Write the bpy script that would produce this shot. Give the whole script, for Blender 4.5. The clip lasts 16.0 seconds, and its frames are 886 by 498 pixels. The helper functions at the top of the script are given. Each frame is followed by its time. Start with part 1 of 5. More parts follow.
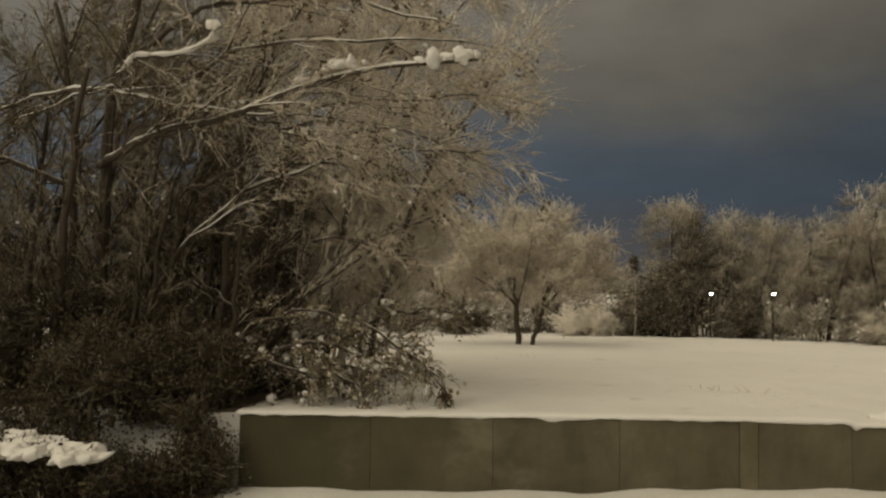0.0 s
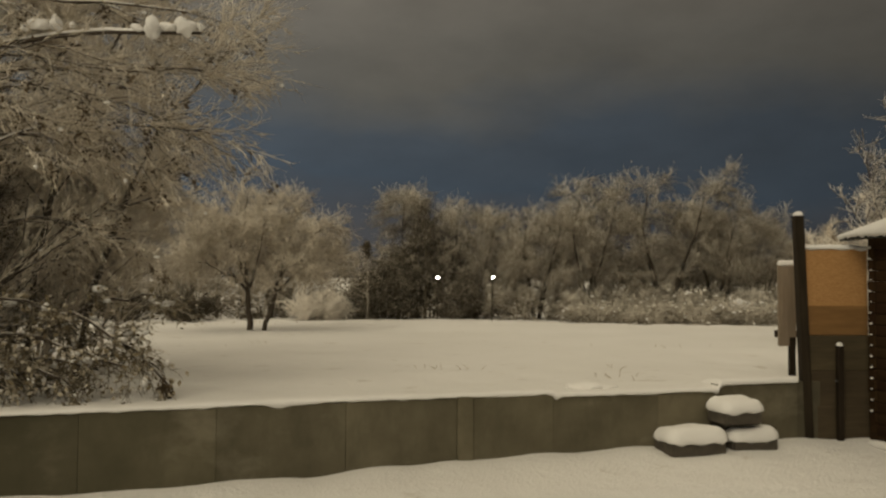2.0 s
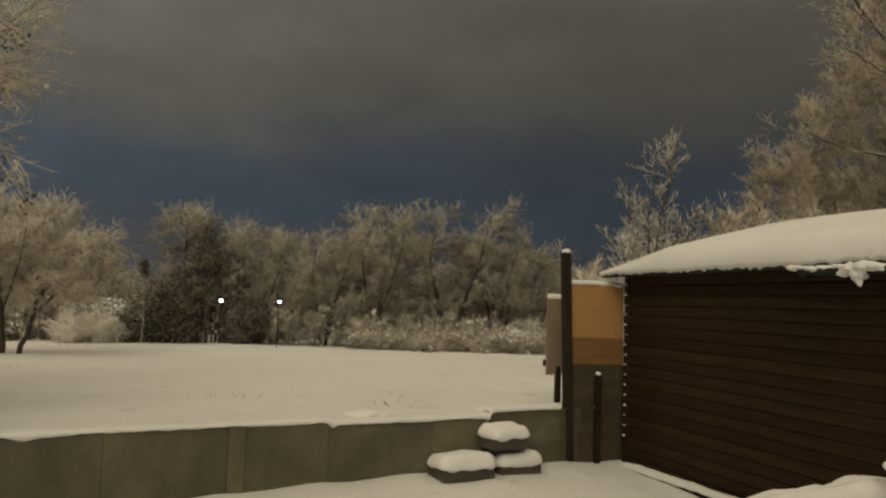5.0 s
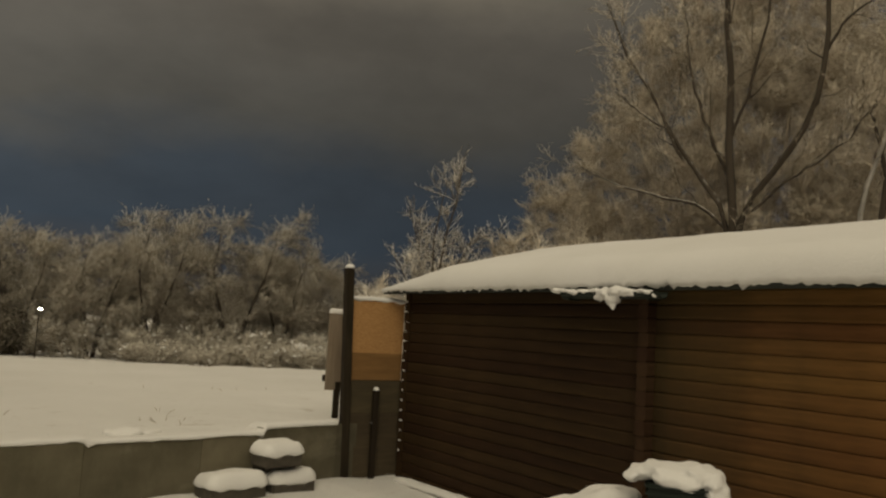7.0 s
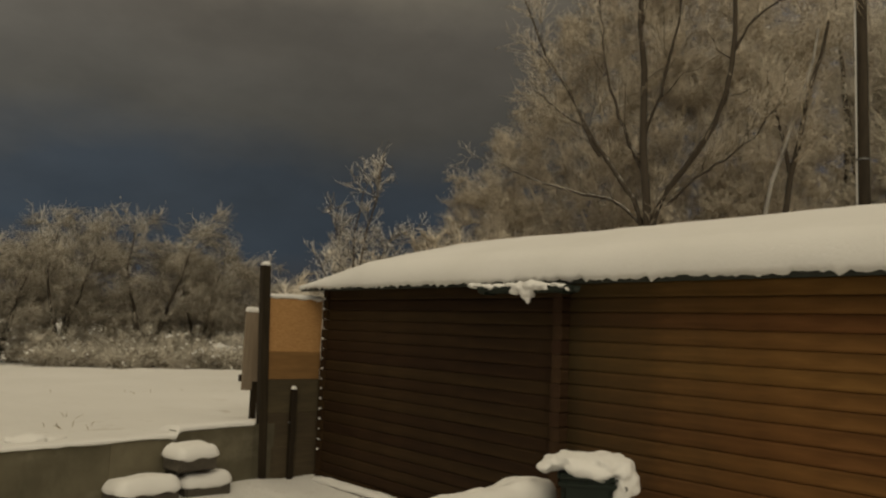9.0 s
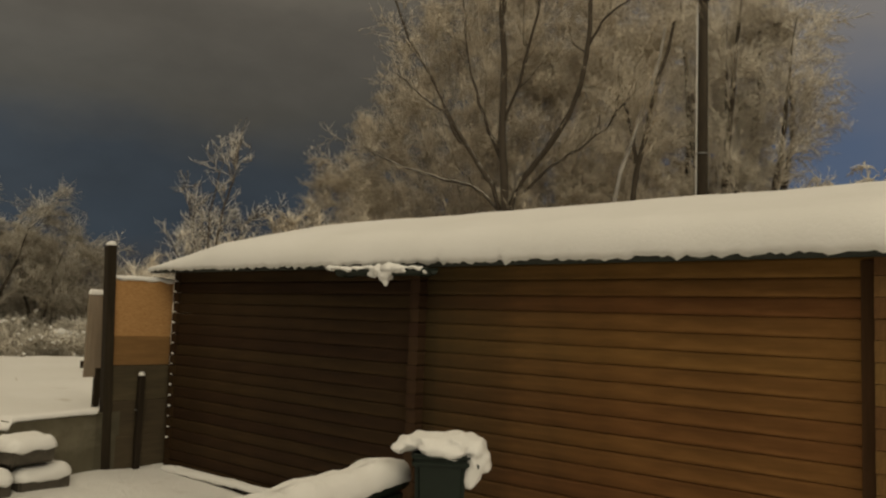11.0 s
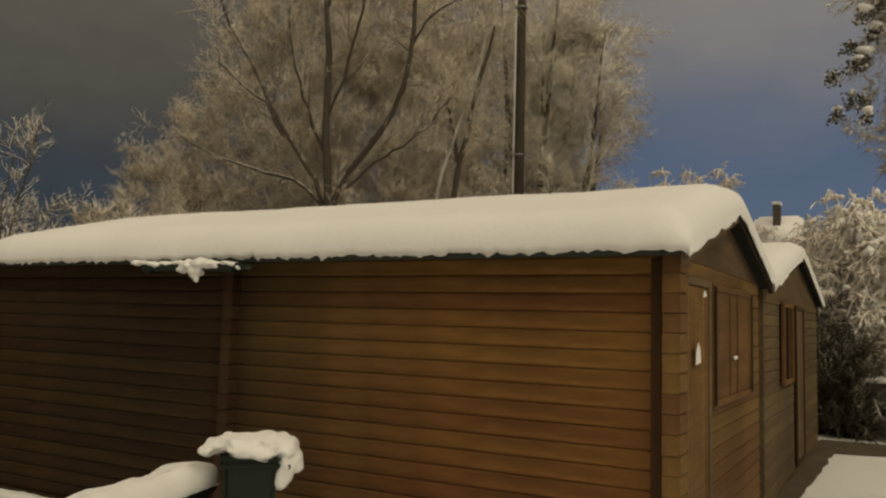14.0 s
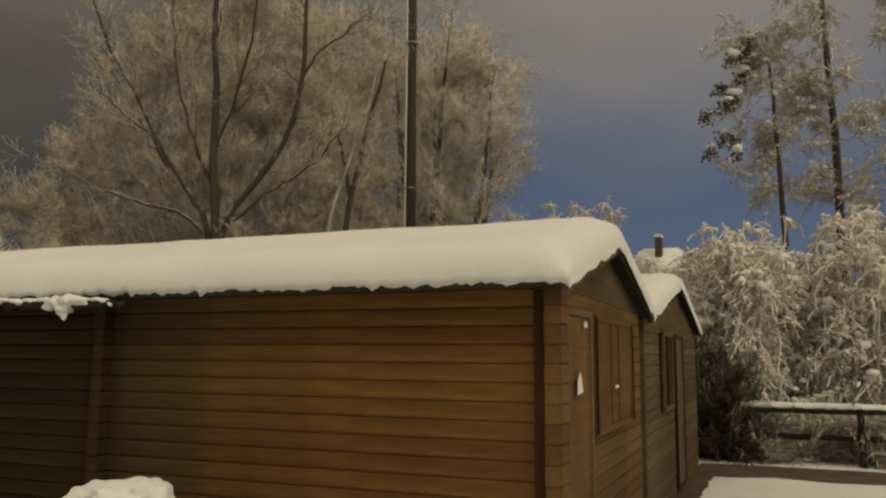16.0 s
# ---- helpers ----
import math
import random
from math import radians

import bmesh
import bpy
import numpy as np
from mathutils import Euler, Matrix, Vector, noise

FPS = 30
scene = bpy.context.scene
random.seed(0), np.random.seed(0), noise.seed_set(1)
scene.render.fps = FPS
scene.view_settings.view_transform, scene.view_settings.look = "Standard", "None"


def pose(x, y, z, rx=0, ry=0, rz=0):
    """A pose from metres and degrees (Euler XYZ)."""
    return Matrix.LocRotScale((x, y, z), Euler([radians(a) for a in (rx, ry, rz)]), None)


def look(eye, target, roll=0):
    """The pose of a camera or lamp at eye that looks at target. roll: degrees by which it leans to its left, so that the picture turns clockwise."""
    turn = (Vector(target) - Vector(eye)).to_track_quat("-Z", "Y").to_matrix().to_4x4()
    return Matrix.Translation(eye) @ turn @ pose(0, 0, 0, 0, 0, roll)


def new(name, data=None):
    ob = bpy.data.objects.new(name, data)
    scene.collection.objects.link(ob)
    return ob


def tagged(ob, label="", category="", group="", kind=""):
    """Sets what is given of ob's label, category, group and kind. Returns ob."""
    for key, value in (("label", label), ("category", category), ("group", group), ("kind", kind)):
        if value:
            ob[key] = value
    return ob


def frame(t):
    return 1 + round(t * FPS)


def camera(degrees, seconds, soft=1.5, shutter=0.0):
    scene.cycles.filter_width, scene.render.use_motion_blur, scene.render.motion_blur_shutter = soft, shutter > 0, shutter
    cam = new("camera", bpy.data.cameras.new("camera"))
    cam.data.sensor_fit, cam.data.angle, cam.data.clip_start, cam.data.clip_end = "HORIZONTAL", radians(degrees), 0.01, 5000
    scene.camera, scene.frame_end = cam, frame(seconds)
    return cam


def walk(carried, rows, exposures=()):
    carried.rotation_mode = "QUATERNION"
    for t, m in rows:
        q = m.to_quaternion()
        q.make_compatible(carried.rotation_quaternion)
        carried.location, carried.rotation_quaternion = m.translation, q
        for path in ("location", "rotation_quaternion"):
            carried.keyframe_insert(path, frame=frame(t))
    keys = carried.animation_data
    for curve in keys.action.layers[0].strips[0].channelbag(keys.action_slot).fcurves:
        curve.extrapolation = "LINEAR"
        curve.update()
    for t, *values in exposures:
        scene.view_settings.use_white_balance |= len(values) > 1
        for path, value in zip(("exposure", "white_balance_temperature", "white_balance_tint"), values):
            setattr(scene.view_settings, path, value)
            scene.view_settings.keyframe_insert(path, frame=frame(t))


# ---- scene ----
# ---------------------------------------------------------------- camera
cam = camera(57.35, 16.0, soft=2.3)
# seconds, eye x y z, yaw (left positive), pitch, roll
PATH = [
    (0, -5.028, -1.353, 1.672, 14.73, 2.86, 0.71),
    (0.5, -5.012, -1.343, 1.672, 10.96, 2.72, 0.81),
    (1, -4.996, -1.333, 1.672, 5.92, 2.66, 0.80),
    (1.5, -4.980, -1.323, 1.672, 0.37, 2.09, 0.72),
    (2, -4.965, -1.313, 1.672, -3.81, 1.94, 0.35),
    (2.5, -4.949, -1.303, 1.672, -6.48, 2.16, 0.46),
    (3, -4.933, -1.293, 1.672, -7.80, 2.43, 0.75),
    (5.5, -4.861, -1.279, 1.683, -22.92, 4.92, 2.40),
    (6, -4.840, -1.284, 1.684, -27.80, 5.65, 2.96),
    (6.5, -4.819, -1.289, 1.684, -31.37, 5.85, 3.30),
    (7, -4.798, -1.294, 1.685, -33.10, 5.77, 3.27),
    (7.5, -4.777, -1.299, 1.685, -34.11, 5.76, 3.27),
    (8, -4.756, -1.303, 1.686, -35.81, 5.76, 3.03),
    (10.5, -4.705, -1.312, 1.671, -44.77, 5.41, 1.79),
    (11, -4.699, -1.315, 1.672, -48.32, 5.04, 2.06),
    (11.5, -4.692, -1.318, 1.673, -50.06, 4.71, 2.17),
    (12, -4.686, -1.321, 1.674, -51.10, 4.55, 2.33),
    (12.5, -4.679, -1.324, 1.675, -52.97, 4.51, 2.24),
    (13, -4.673, -1.327, 1.676, -55.87, 4.59, 2.01),
    (13.5, -4.656, -1.338, 1.678, -58.26, 4.80, 1.72),
    (14, -4.639, -1.349, 1.679, -60.64, 5.12, 1.53),
    (14.5, -4.622, -1.359, 1.681, -62.06, 5.03, 1.35),
    (15, -4.605, -1.370, 1.682, -62.95, 4.84, 1.20),
    (15.5, -4.588, -1.381, 1.684, -65.36, 5.44, 0.85),
    (16, -4.571, -1.391, 1.686, -68.03, 7.57, 0.36)]


def held(x, y, z, yaw, pitch, roll):
    a, b = radians(yaw), radians(pitch)
    ahead = Vector((-math.sin(a) * math.cos(b), math.cos(a) * math.cos(b), math.sin(b)))
    return look((x, y, z), Vector((x, y, z)) + ahead, roll)


walk(cam, [(t, held(*p)) for t, *p in PATH],
     exposures=[(0.0, .08), (2.0, .0), (5.5, -.11), (6.5, -.16), (8.0, -.13), (10.5, -.03), (12.5, .11), (14.0, .13), (15.5, .12), (16.0, .07)])

# ---------------------------------------------------------------- world and light
EXPOSURE = 0.0
scene.view_settings.exposure = EXPOSURE
world = bpy.data.worlds.new("night_sky")
scene.world = world
world.use_nodes = True
wn, wl = world.node_tree.nodes, world.node_tree.links
wn.clear()


def wnode(kind, **inputs):
    n = wn.new(kind)
    for k, v in inputs.items():
        n.inputs[k].default_value = v
    return n


def ramp(n, stops):
    e = n.color_ramp.elements
    while len(e) < len(stops):
        e.new(0.5)
    for el, (p, c) in zip(e, stops):
        el.position, el.color = p, (*c, 1)
    return n


coord = wn.new("ShaderNodeTexCoord")
split = wn.new("ShaderNodeSeparateXYZ")
wl.new(coord.outputs["Generated"], split.inputs[0])
squash = wnode("ShaderNodeMapping")
squash.inputs["Scale"].default_value = (2.0, 2.0, 4.2)
wl.new(coord.outputs["Generated"], squash.inputs[0])
cloud = wnode("ShaderNodeTexNoise", Scale=1.6, Detail=5.0, Roughness=0.55)
wl.new(squash.outputs[0], cloud.inputs["Vector"])
shift = wn.new("ShaderNodeMath"); shift.operation = "MULTIPLY_ADD"
shift.inputs[1].default_value, shift.inputs[2].default_value = 0.16, -0.08
wl.new(cloud.outputs["Fac"], shift.inputs[0])
high = wn.new("ShaderNodeMath"); high.operation = "ADD"
wl.new(split.outputs["Z"], high.inputs[0]); wl.new(shift.outputs[0], high.inputs[1])
sky_a = ramp(wn.new("ShaderNodeValToRGB"), [
    (0.0, (.070, .064, .056)), (.06, (.060, .062, .066)), (.11, (.052, .067, .083)), (.17, (.058, .070, .082)),
    (.25, (.104, .098, .083)), (.36, (.145, .129, .104)), (.60, (.48, .41, .29)), (1.0, (.71, .605, .42))])
sky_b = ramp(wn.new("ShaderNodeValToRGB"), [
    (0.0, (.12, .13, .145)), (.07, (.095, .125, .175)), (.19, (.078, .108, .168)), (.26, (.118, .132, .166)),
    (.33, (.188, .178, .174)), (.43, (.25, .225, .195)), (.62, (.48, .41, .29)), (1.0, (.71, .605, .42))])
for r in (sky_a, sky_b):
    wl.new(high.outputs[0], r.inputs[0])
east = wn.new("ShaderNodeMapRange"); east.interpolation_type = "SMOOTHSTEP"
east.inputs[1].default_value, east.inputs[2].default_value = 0.72, 0.98
wl.new(split.outputs["X"], east.inputs[0])
town = wn.new("ShaderNodeMapRange"); town.interpolation_type = "SMOOTHSTEP"
for k_, v_ in zip((1, 2, 3, 4), (-0.45, 0.72, 1.20, 0.60)):
    town.inputs[k_].default_value = v_
wl.new(split.outputs["X"], town.inputs[0])
lit = wn.new("ShaderNodeVectorMath"); lit.operation = "SCALE"
drift = wnode("ShaderNodeTexNoise", Scale=2.6, Detail=6.0, Roughness=0.6)
wl.new(squash.outputs[0], drift.inputs["Vector"])
patch = wn.new("ShaderNodeMapRange")
for k_, v_ in zip((1, 2, 3, 4), (0.3, 0.7, 0.88, 1.13)):
    patch.inputs[k_].default_value = v_
wl.new(drift.outputs["Fac"], patch.inputs[0])
both = wn.new("ShaderNodeMath"); both.operation = "MULTIPLY"
wl.new(town.outputs[0], both.inputs[0]); wl.new(patch.outputs[0], both.inputs[1])
wl.new(sky_a.outputs[0], lit.inputs[0]); wl.new(both.outputs[0], lit.inputs["Scale"])
blend = wn.new("ShaderNodeMixRGB")
wl.new(east.outputs[0], blend.inputs[0]); wl.new(lit.outputs[0], blend.inputs[1]); wl.new(sky_b.outputs[0], blend.inputs[2])
bg = wnode("ShaderNodeBackground", Strength=1.0)
wl.new(blend.outputs[0], bg.inputs[0])
wout = wn.new("ShaderNodeOutputWorld")
wl.new(bg.outputs[0], wout.inputs[0])

sun = new("sky_glow", bpy.data.lights.new("sky_glow", "SUN"))
sun.data.energy, sun.data.angle, sun.data.color = 0.80, radians(30), (1.0, 0.885, 0.64)
sun.matrix_world = look((0, 0, 0), (0.45, 0.80, -0.62))


# ---------------------------------------------------------------- materials
def material(name, build, rough=0.8, metal=0.0, spec=0.3):
    m = bpy.data.materials.new(name)
    m.use_nodes = True
    nt = m.node_tree
    b = nt.nodes["Principled BSDF"]
    b.inputs["Roughness"].default_value, b.inputs["Metallic"].default_value = rough, metal
    b.inputs["Specular IOR Level"].default_value = spec
    build(nt, b)
    return m


def tex(nt, scale, detail=4.0, rough=0.6, stretch=None, kind="ShaderNodeTexNoise"):
    c = nt.nodes.new("ShaderNodeTexCoord")
    n = nt.nodes.new(kind)
    n.inputs["Scale"].default_value = scale
    if kind == "ShaderNodeTexNoise":
        n.inputs["Detail"].default_value, n.inputs["Roughness"].default_value = detail, rough
    src = c.outputs["Object"]
    if stretch:
        mp = nt.nodes.new("ShaderNodeMapping")
        mp.inputs["Scale"].default_value = stretch
        nt.links.new(src, mp.inputs[0]); src = mp.outputs[0]
    nt.links.new(src, n.inputs["Vector"])
    return n.outputs[0]


def mix(nt, fac, a, b, mode="MIX"):
    n = nt.nodes.new("ShaderNodeMixRGB"); n.blend_type = mode
    for sock, v in zip(n.inputs, (fac, a, b)):
        if hasattr(v, "is_linked"):
            nt.links.new(v, sock)
        elif isinstance(v, tuple):
            sock.default_value = (*v, 1)
        else:
            sock.default_value = v
    return n.outputs[0]


def span(nt, v, a, b, lo=0.0, hi=1.0):
    n = nt.nodes.new("ShaderNodeMapRange")
    for i, x in enumerate((a, b, lo, hi)):
        n.inputs[i + 1].default_value = x
    nt.links.new(v, n.inputs[0])
    return n.outputs[0]


def bump(nt, b, height, strength=0.3, distance=0.02):
    n = nt.nodes.new("ShaderNodeBump")
    n.inputs["Strength"].default_value, n.inputs["Distance"].default_value = strength, distance
    nt.links.new(height, n.inputs["Height"]); nt.links.new(n.outputs[0], b.inputs["Normal"])


def upward(nt):
    g = nt.nodes.new("ShaderNodeNewGeometry"); s = nt.nodes.new("ShaderNodeSeparateXYZ")
    nt.links.new(g.outputs["Normal"], s.inputs[0])
    return s.outputs["Z"]


def snow_build(nt, b):
    big, fine = tex(nt, 0.9, 5), tex(nt, 38, 3)
    c = mix(nt, span(nt, big, .3, .7), (.80, .79, .77), (.86, .85, .84))
    nt.links.new(c, b.inputs["Base Color"])
    bump(nt, b, mix(nt, .35, tex(nt, 7, 4), fine), .35, .03)


def ground_build(nt, b):
    big, mid, fine = tex(nt, .25, 5), tex(nt, 2.2, 6, .65), tex(nt, 30, 3)
    c = mix(nt, span(nt, big, .3, .7), (.79, .78, .76), (.86, .85, .84))
    blade = mix(nt, span(nt, mid, .62, .76, 0, .55), c, (.34, .28, .20))
    nt.links.new(blade, b.inputs["Base Color"])
    bump(nt, b, mix(nt, .3, mid, fine), .75, .09)


def twig_build(bark, snowy, lo, hi):
    def build(nt, b):
        n = tex(nt, 9, 3)
        up = nt.nodes.new("ShaderNodeMath"); up.operation = "ADD"
        nt.links.new(upward(nt), up.inputs[0]); nt.links.new(span(nt, n, .3, .7, -.35, .35), up.inputs[1])
        wood = mix(nt, tex(nt, 30, 3), bark, tuple(v * 1.6 for v in bark))
        nt.links.new(mix(nt, span(nt, up.outputs[0], lo, hi), wood, snowy), b.inputs["Base Color"])
    return build


def wood_build(dark, light, along, grain=26.0, far_shade=None):
    def build(nt, b):
        info = nt.nodes.new("ShaderNodeObjectInfo")
        st = tuple(.06 if i == along else 1.0 for i in range(3))
        g = tex(nt, grain, 6, .7, st)
        knots = tex(nt, 1.3, 3, .6, tuple(.6 if i == along else 2.0 for i in range(3)))
        c = mix(nt, span(nt, g, .3, .72), dark, light)
        c = mix(nt, span(nt, knots, .55, .75, 0, .55), c, tuple(v * .55 for v in dark))
        stain = tex(nt, .8, 4, .6, tuple(1.0 if i == along else 5.0 for i in range(3)))
        c = mix(nt, span(nt, stain, .42, .68, 0, .6), c, tuple(v * .42 for v in light))
        hue = nt.nodes.new("ShaderNodeHueSaturation")
        blot = tex(nt, 2.2, 6, .68, tuple(.45 if i == along else 1.6 for i in range(3)))
        c = mix(nt, span(nt, blot, .40, .66, 0, .55), c, tuple(v * .62 for v in dark))
        nt.links.new(span(nt, info.outputs["Random"], 0, 1, .84, 1.16), hue.inputs["Value"])
        nt.links.new(span(nt, info.outputs["Random"], 0, 1, .490, .508), hue.inputs["Hue"])
        if far_shade:  # shade deepening along the log towards the partition, painted with a ragged edge
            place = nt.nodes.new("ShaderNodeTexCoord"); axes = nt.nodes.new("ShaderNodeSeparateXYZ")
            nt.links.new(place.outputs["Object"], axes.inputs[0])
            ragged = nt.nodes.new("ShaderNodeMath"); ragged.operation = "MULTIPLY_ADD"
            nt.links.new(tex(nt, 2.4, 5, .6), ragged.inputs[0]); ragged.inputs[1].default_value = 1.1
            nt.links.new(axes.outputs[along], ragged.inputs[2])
            shade_mix = span(nt, ragged.outputs[0], far_shade[0] + .55 - far_shade[1], far_shade[0] + .45, 0, .88)
            c = mix(nt, shade_mix, c, (.036, .027, .013))
        nt.links.new(c, hue.inputs["Color"])
        nt.links.new(hue.outputs[0], b.inputs["Base Color"])
        bump(nt, b, g, .25, .006)
    return build


def concrete_build(nt, b):
    info = nt.nodes.new("ShaderNodeObjectInfo")
    big, mid, fine = tex(nt, 1.4, 5), tex(nt, 5, 6, .7, (1, 1, .35)), tex(nt, 60, 3)
    c = mix(nt, span(nt, big, .3, .7), (.075, .066, .042), (.160, .141, .096))
    c = mix(nt, span(nt, mid, .5, .75, 0, .6), c, (.075, .070, .045))
    lime = tex(nt, .85, 5, .62, (1, 1, 1.6))
    c = mix(nt, span(nt, lime, .56, .74, 0, .6), c, (.32, .285, .215))
    # darkened towards the left end: the tree's shade put into the colour
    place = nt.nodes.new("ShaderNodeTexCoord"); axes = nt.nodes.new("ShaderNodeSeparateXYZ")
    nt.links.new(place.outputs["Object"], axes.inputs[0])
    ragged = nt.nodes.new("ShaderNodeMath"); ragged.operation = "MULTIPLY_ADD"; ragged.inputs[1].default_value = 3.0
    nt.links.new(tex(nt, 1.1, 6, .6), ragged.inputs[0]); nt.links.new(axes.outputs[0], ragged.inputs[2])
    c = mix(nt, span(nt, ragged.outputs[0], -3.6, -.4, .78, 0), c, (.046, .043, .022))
    hue = nt.nodes.new("ShaderNodeHueSaturation")
    nt.links.new(span(nt, info.outputs["Random"], 0, 1, .68, 1.35), hue.inputs["Value"])
    nt.links.new(c, hue.inputs["Color"]); nt.links.new(hue.outputs[0], b.inputs["Base Color"])
    bump(nt, b, mix(nt, .5, mid, fine), .35, .01)


def osb_build(nt, b):
    flakes = tex(nt, 26, 2, .5, (1.0, 1, 2.4), "ShaderNodeTexVoronoi")
    n = tex(nt, 40, 4, .7, (.5, 1, 1.4))
    c = mix(nt, span(nt, flakes, 0, .8), (.40, .21, .078), (.50, .285, .118))
    nt.links.new(mix(nt, span(nt, n, .45, .75, 0, .6), c, (.33, .16, .05)), b.inputs["Base Color"])
    bump(nt, b, n, .3, .004)


def plain_build(a, c, scale=6.0, bumpy=.15):
    def build(nt, b):
        n = tex(nt, scale, 5, .65)
        nt.links.new(mix(nt, span(nt, n, .3, .7), a, c), b.inputs["Base Color"])
        bump(nt, b, tex(nt, scale * 9, 3), bumpy, .004)
    return build


def glow_build(color, strength):
    def build(nt, b):
        b.inputs["Base Color"].default_value = (.8, .8, .8, 1)
        b.inputs["Emission Color"].default_value, b.inputs["Emission Strength"].default_value = (*color, 1), strength
    return build


SNOW = material("snow", snow_build, .75, spec=.2)
GROUND = material("snowy_ground", ground_build, .8, spec=.2)
BARK = material("snowy_bark", twig_build((.065, .050, .036), (.76, .74, .71), .15, .75), .9)
TWIG = material("frosted_twig", twig_build((.112, .090, .062), (.82, .77, .70), -.28, .48), .9)
TWIG_PALE = material("pale_frosted_twig", twig_build((.26, .213, .15), (.86, .80, .70), -.85, .45), .9)
BARK_DARK = material("dark_wet_bark", twig_build((.050, .040, .030), (.70, .67, .63), .55, 1.1), .9)
TWIG_FAR = material("frosted_far_twig", twig_build((.150, .124, .090), (.78, .73, .64), -.62, .8), .9)
TWIG_BACK = material("dim_far_twig", twig_build((.12, .10, .075), (.58, .53, .46), -.4, 1.0), .9)
TWIG_WILLOW = material("frosted_willow_twig", twig_build((.20, .158, .105), (.82, .74, .62), -.75, .65), .9)
TWIG_DARK = material("dark_evergreen_twig", twig_build((.062, .051, .034), (.50, .47, .42), .45, 1.2), .95, spec=.1)
TWIG_MID = material("ivy_twig", twig_build((.068, .057, .038), (.50, .46, .40), .0, 1.1), .95, spec=.1)
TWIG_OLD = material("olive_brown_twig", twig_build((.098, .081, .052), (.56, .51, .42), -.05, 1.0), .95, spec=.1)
TWIG_LADEN = material("bowed_snowy_twig", twig_build((.44, .35, .255), (.93, .87, .78), -1.4, -.3), .9)
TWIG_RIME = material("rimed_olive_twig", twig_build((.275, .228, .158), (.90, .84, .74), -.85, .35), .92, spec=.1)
TWIG_PINE = material("greyed_pine_twig", twig_build((.24, .20, .15), (.82, .77, .69), -.95, .5), .9)
LEAF_DRY = material("hanging_seed_cluster", plain_build((.070, .052, .033), (.13, .10, .066), 9, .1), .95, spec=.05)
LEAF_OLIVE = material("olive_leaf", twig_build((.165, .137, .090), (.62, .57, .48), -.05, 1.0), .95, spec=.05)
TWIG_WHITE = material("snow_laden_twig", twig_build((.34, .27, .20), (.90, .85, .77), -1.4, -.5), .9)
LEAF_DARK = material("withered_leaf", plain_build((.066, .054, .036), (.112, .092, .060), 7, .1), .95, spec=.05)
TUFT = material("snowy_tuft", twig_build((.065, .057, .042), (.72, .70, .66), -.1, .7), .9)
BIRCH = material("pale_bark", plain_build((.20, .185, .165), (.56, .53, .49), 2.5, .5), .85)
LOG = material("brown_log", wood_build((.150, .070, .0215), (.262, .130, .043), 1, far_shade=(3.21, 1.8)), .75, spec=.12)
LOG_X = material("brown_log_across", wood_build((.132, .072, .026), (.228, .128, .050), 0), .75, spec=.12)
# darker log copies: shade on the far half and partition ends put into colour
LOG_DARK = material("shade_toned_log", wood_build((.033, .0185, .0085), (.056, .032, .0145), 1), .75, spec=.12)
LOG_SHADE = material("shade_toned_log_end", wood_build((.040, .021, .011), (.068, .038, .020), 0), .75, spec=.12)
LOG_GREY = material("weathered_log", wood_build((.110, .076, .040), (.175, .124, .068), 0), .75, spec=.12)
TRIM = material("dark_trim", wood_build((.020, .015, .010), (.042, .031, .020), 2), .75, spec=.12)
TRIM_DIM = material("dim_trim", wood_build((.055, .032, .018), (.085, .052, .030), 2), .75, spec=.12)
CORNER = material("corner_shade", wood_build((.062, .034, .014), (.105, .058, .025), 2), .75, spec=.12)
FELT = material("roof_felt", plain_build((.018, .020, .016), (.035, .038, .030), 12, .4), .9)
CONCRETE = material("stained_shaded_concrete", concrete_build, .8)
STONE = material("dark_stone", plain_build((.055, .048, .038), (.11, .095, .075), 9, .5), .85)
OSB = material("strand_board", osb_build, .7)
OSB_BROWN = material("brown_strand_board", wood_build((.22, .115, .042), (.34, .185, .072), 0), .7)
PALE_BOARD = material("pale_board", wood_build((.27, .22, .16), (.40, .33, .25), 2), .8, spec=.15)
BOARD_DARK = material("dark_board", wood_build((.058, .043, .025), (.105, .080, .047), 0), .75)
GREEN = material("green_plastic", plain_build((.0065, .012, .008), (.011, .019, .013), 5, .1), .5, spec=.3)
GUTTER_M = material("dark_green_plastic", plain_build((.008, .014, .009), (.014, .022, .014), 5, .1), .5)
SOIL_SHADE = material("soil_and_shade", plain_build((.060, .045, .030), (.13, .10, .07), 3.5, .7), .8)
METAL = material("grey_steel", plain_build((.20, .20, .20), (.30, .30, .29), 8, .1), .45, .8)
BRICK_M = material("house_brick", plain_build((.20, .12, .08), (.30, .19, .13), 12, .4), .9)
PAPER = material("white_paper", plain_build((.78, .77, .74), (.84, .83, .80), 8, .05), .7)
POLE_M = material("creosoted_pole", wood_build((.034, .026, .017), (.068, .051, .033), 2), .8)
GLOW = material("lamp_light", glow_build((1.0, .93, .80), 26.0))
GRASS_M = material("dead_grass", plain_build((.28, .23, .16), (.42, .36, .26), 20, .1), .9)


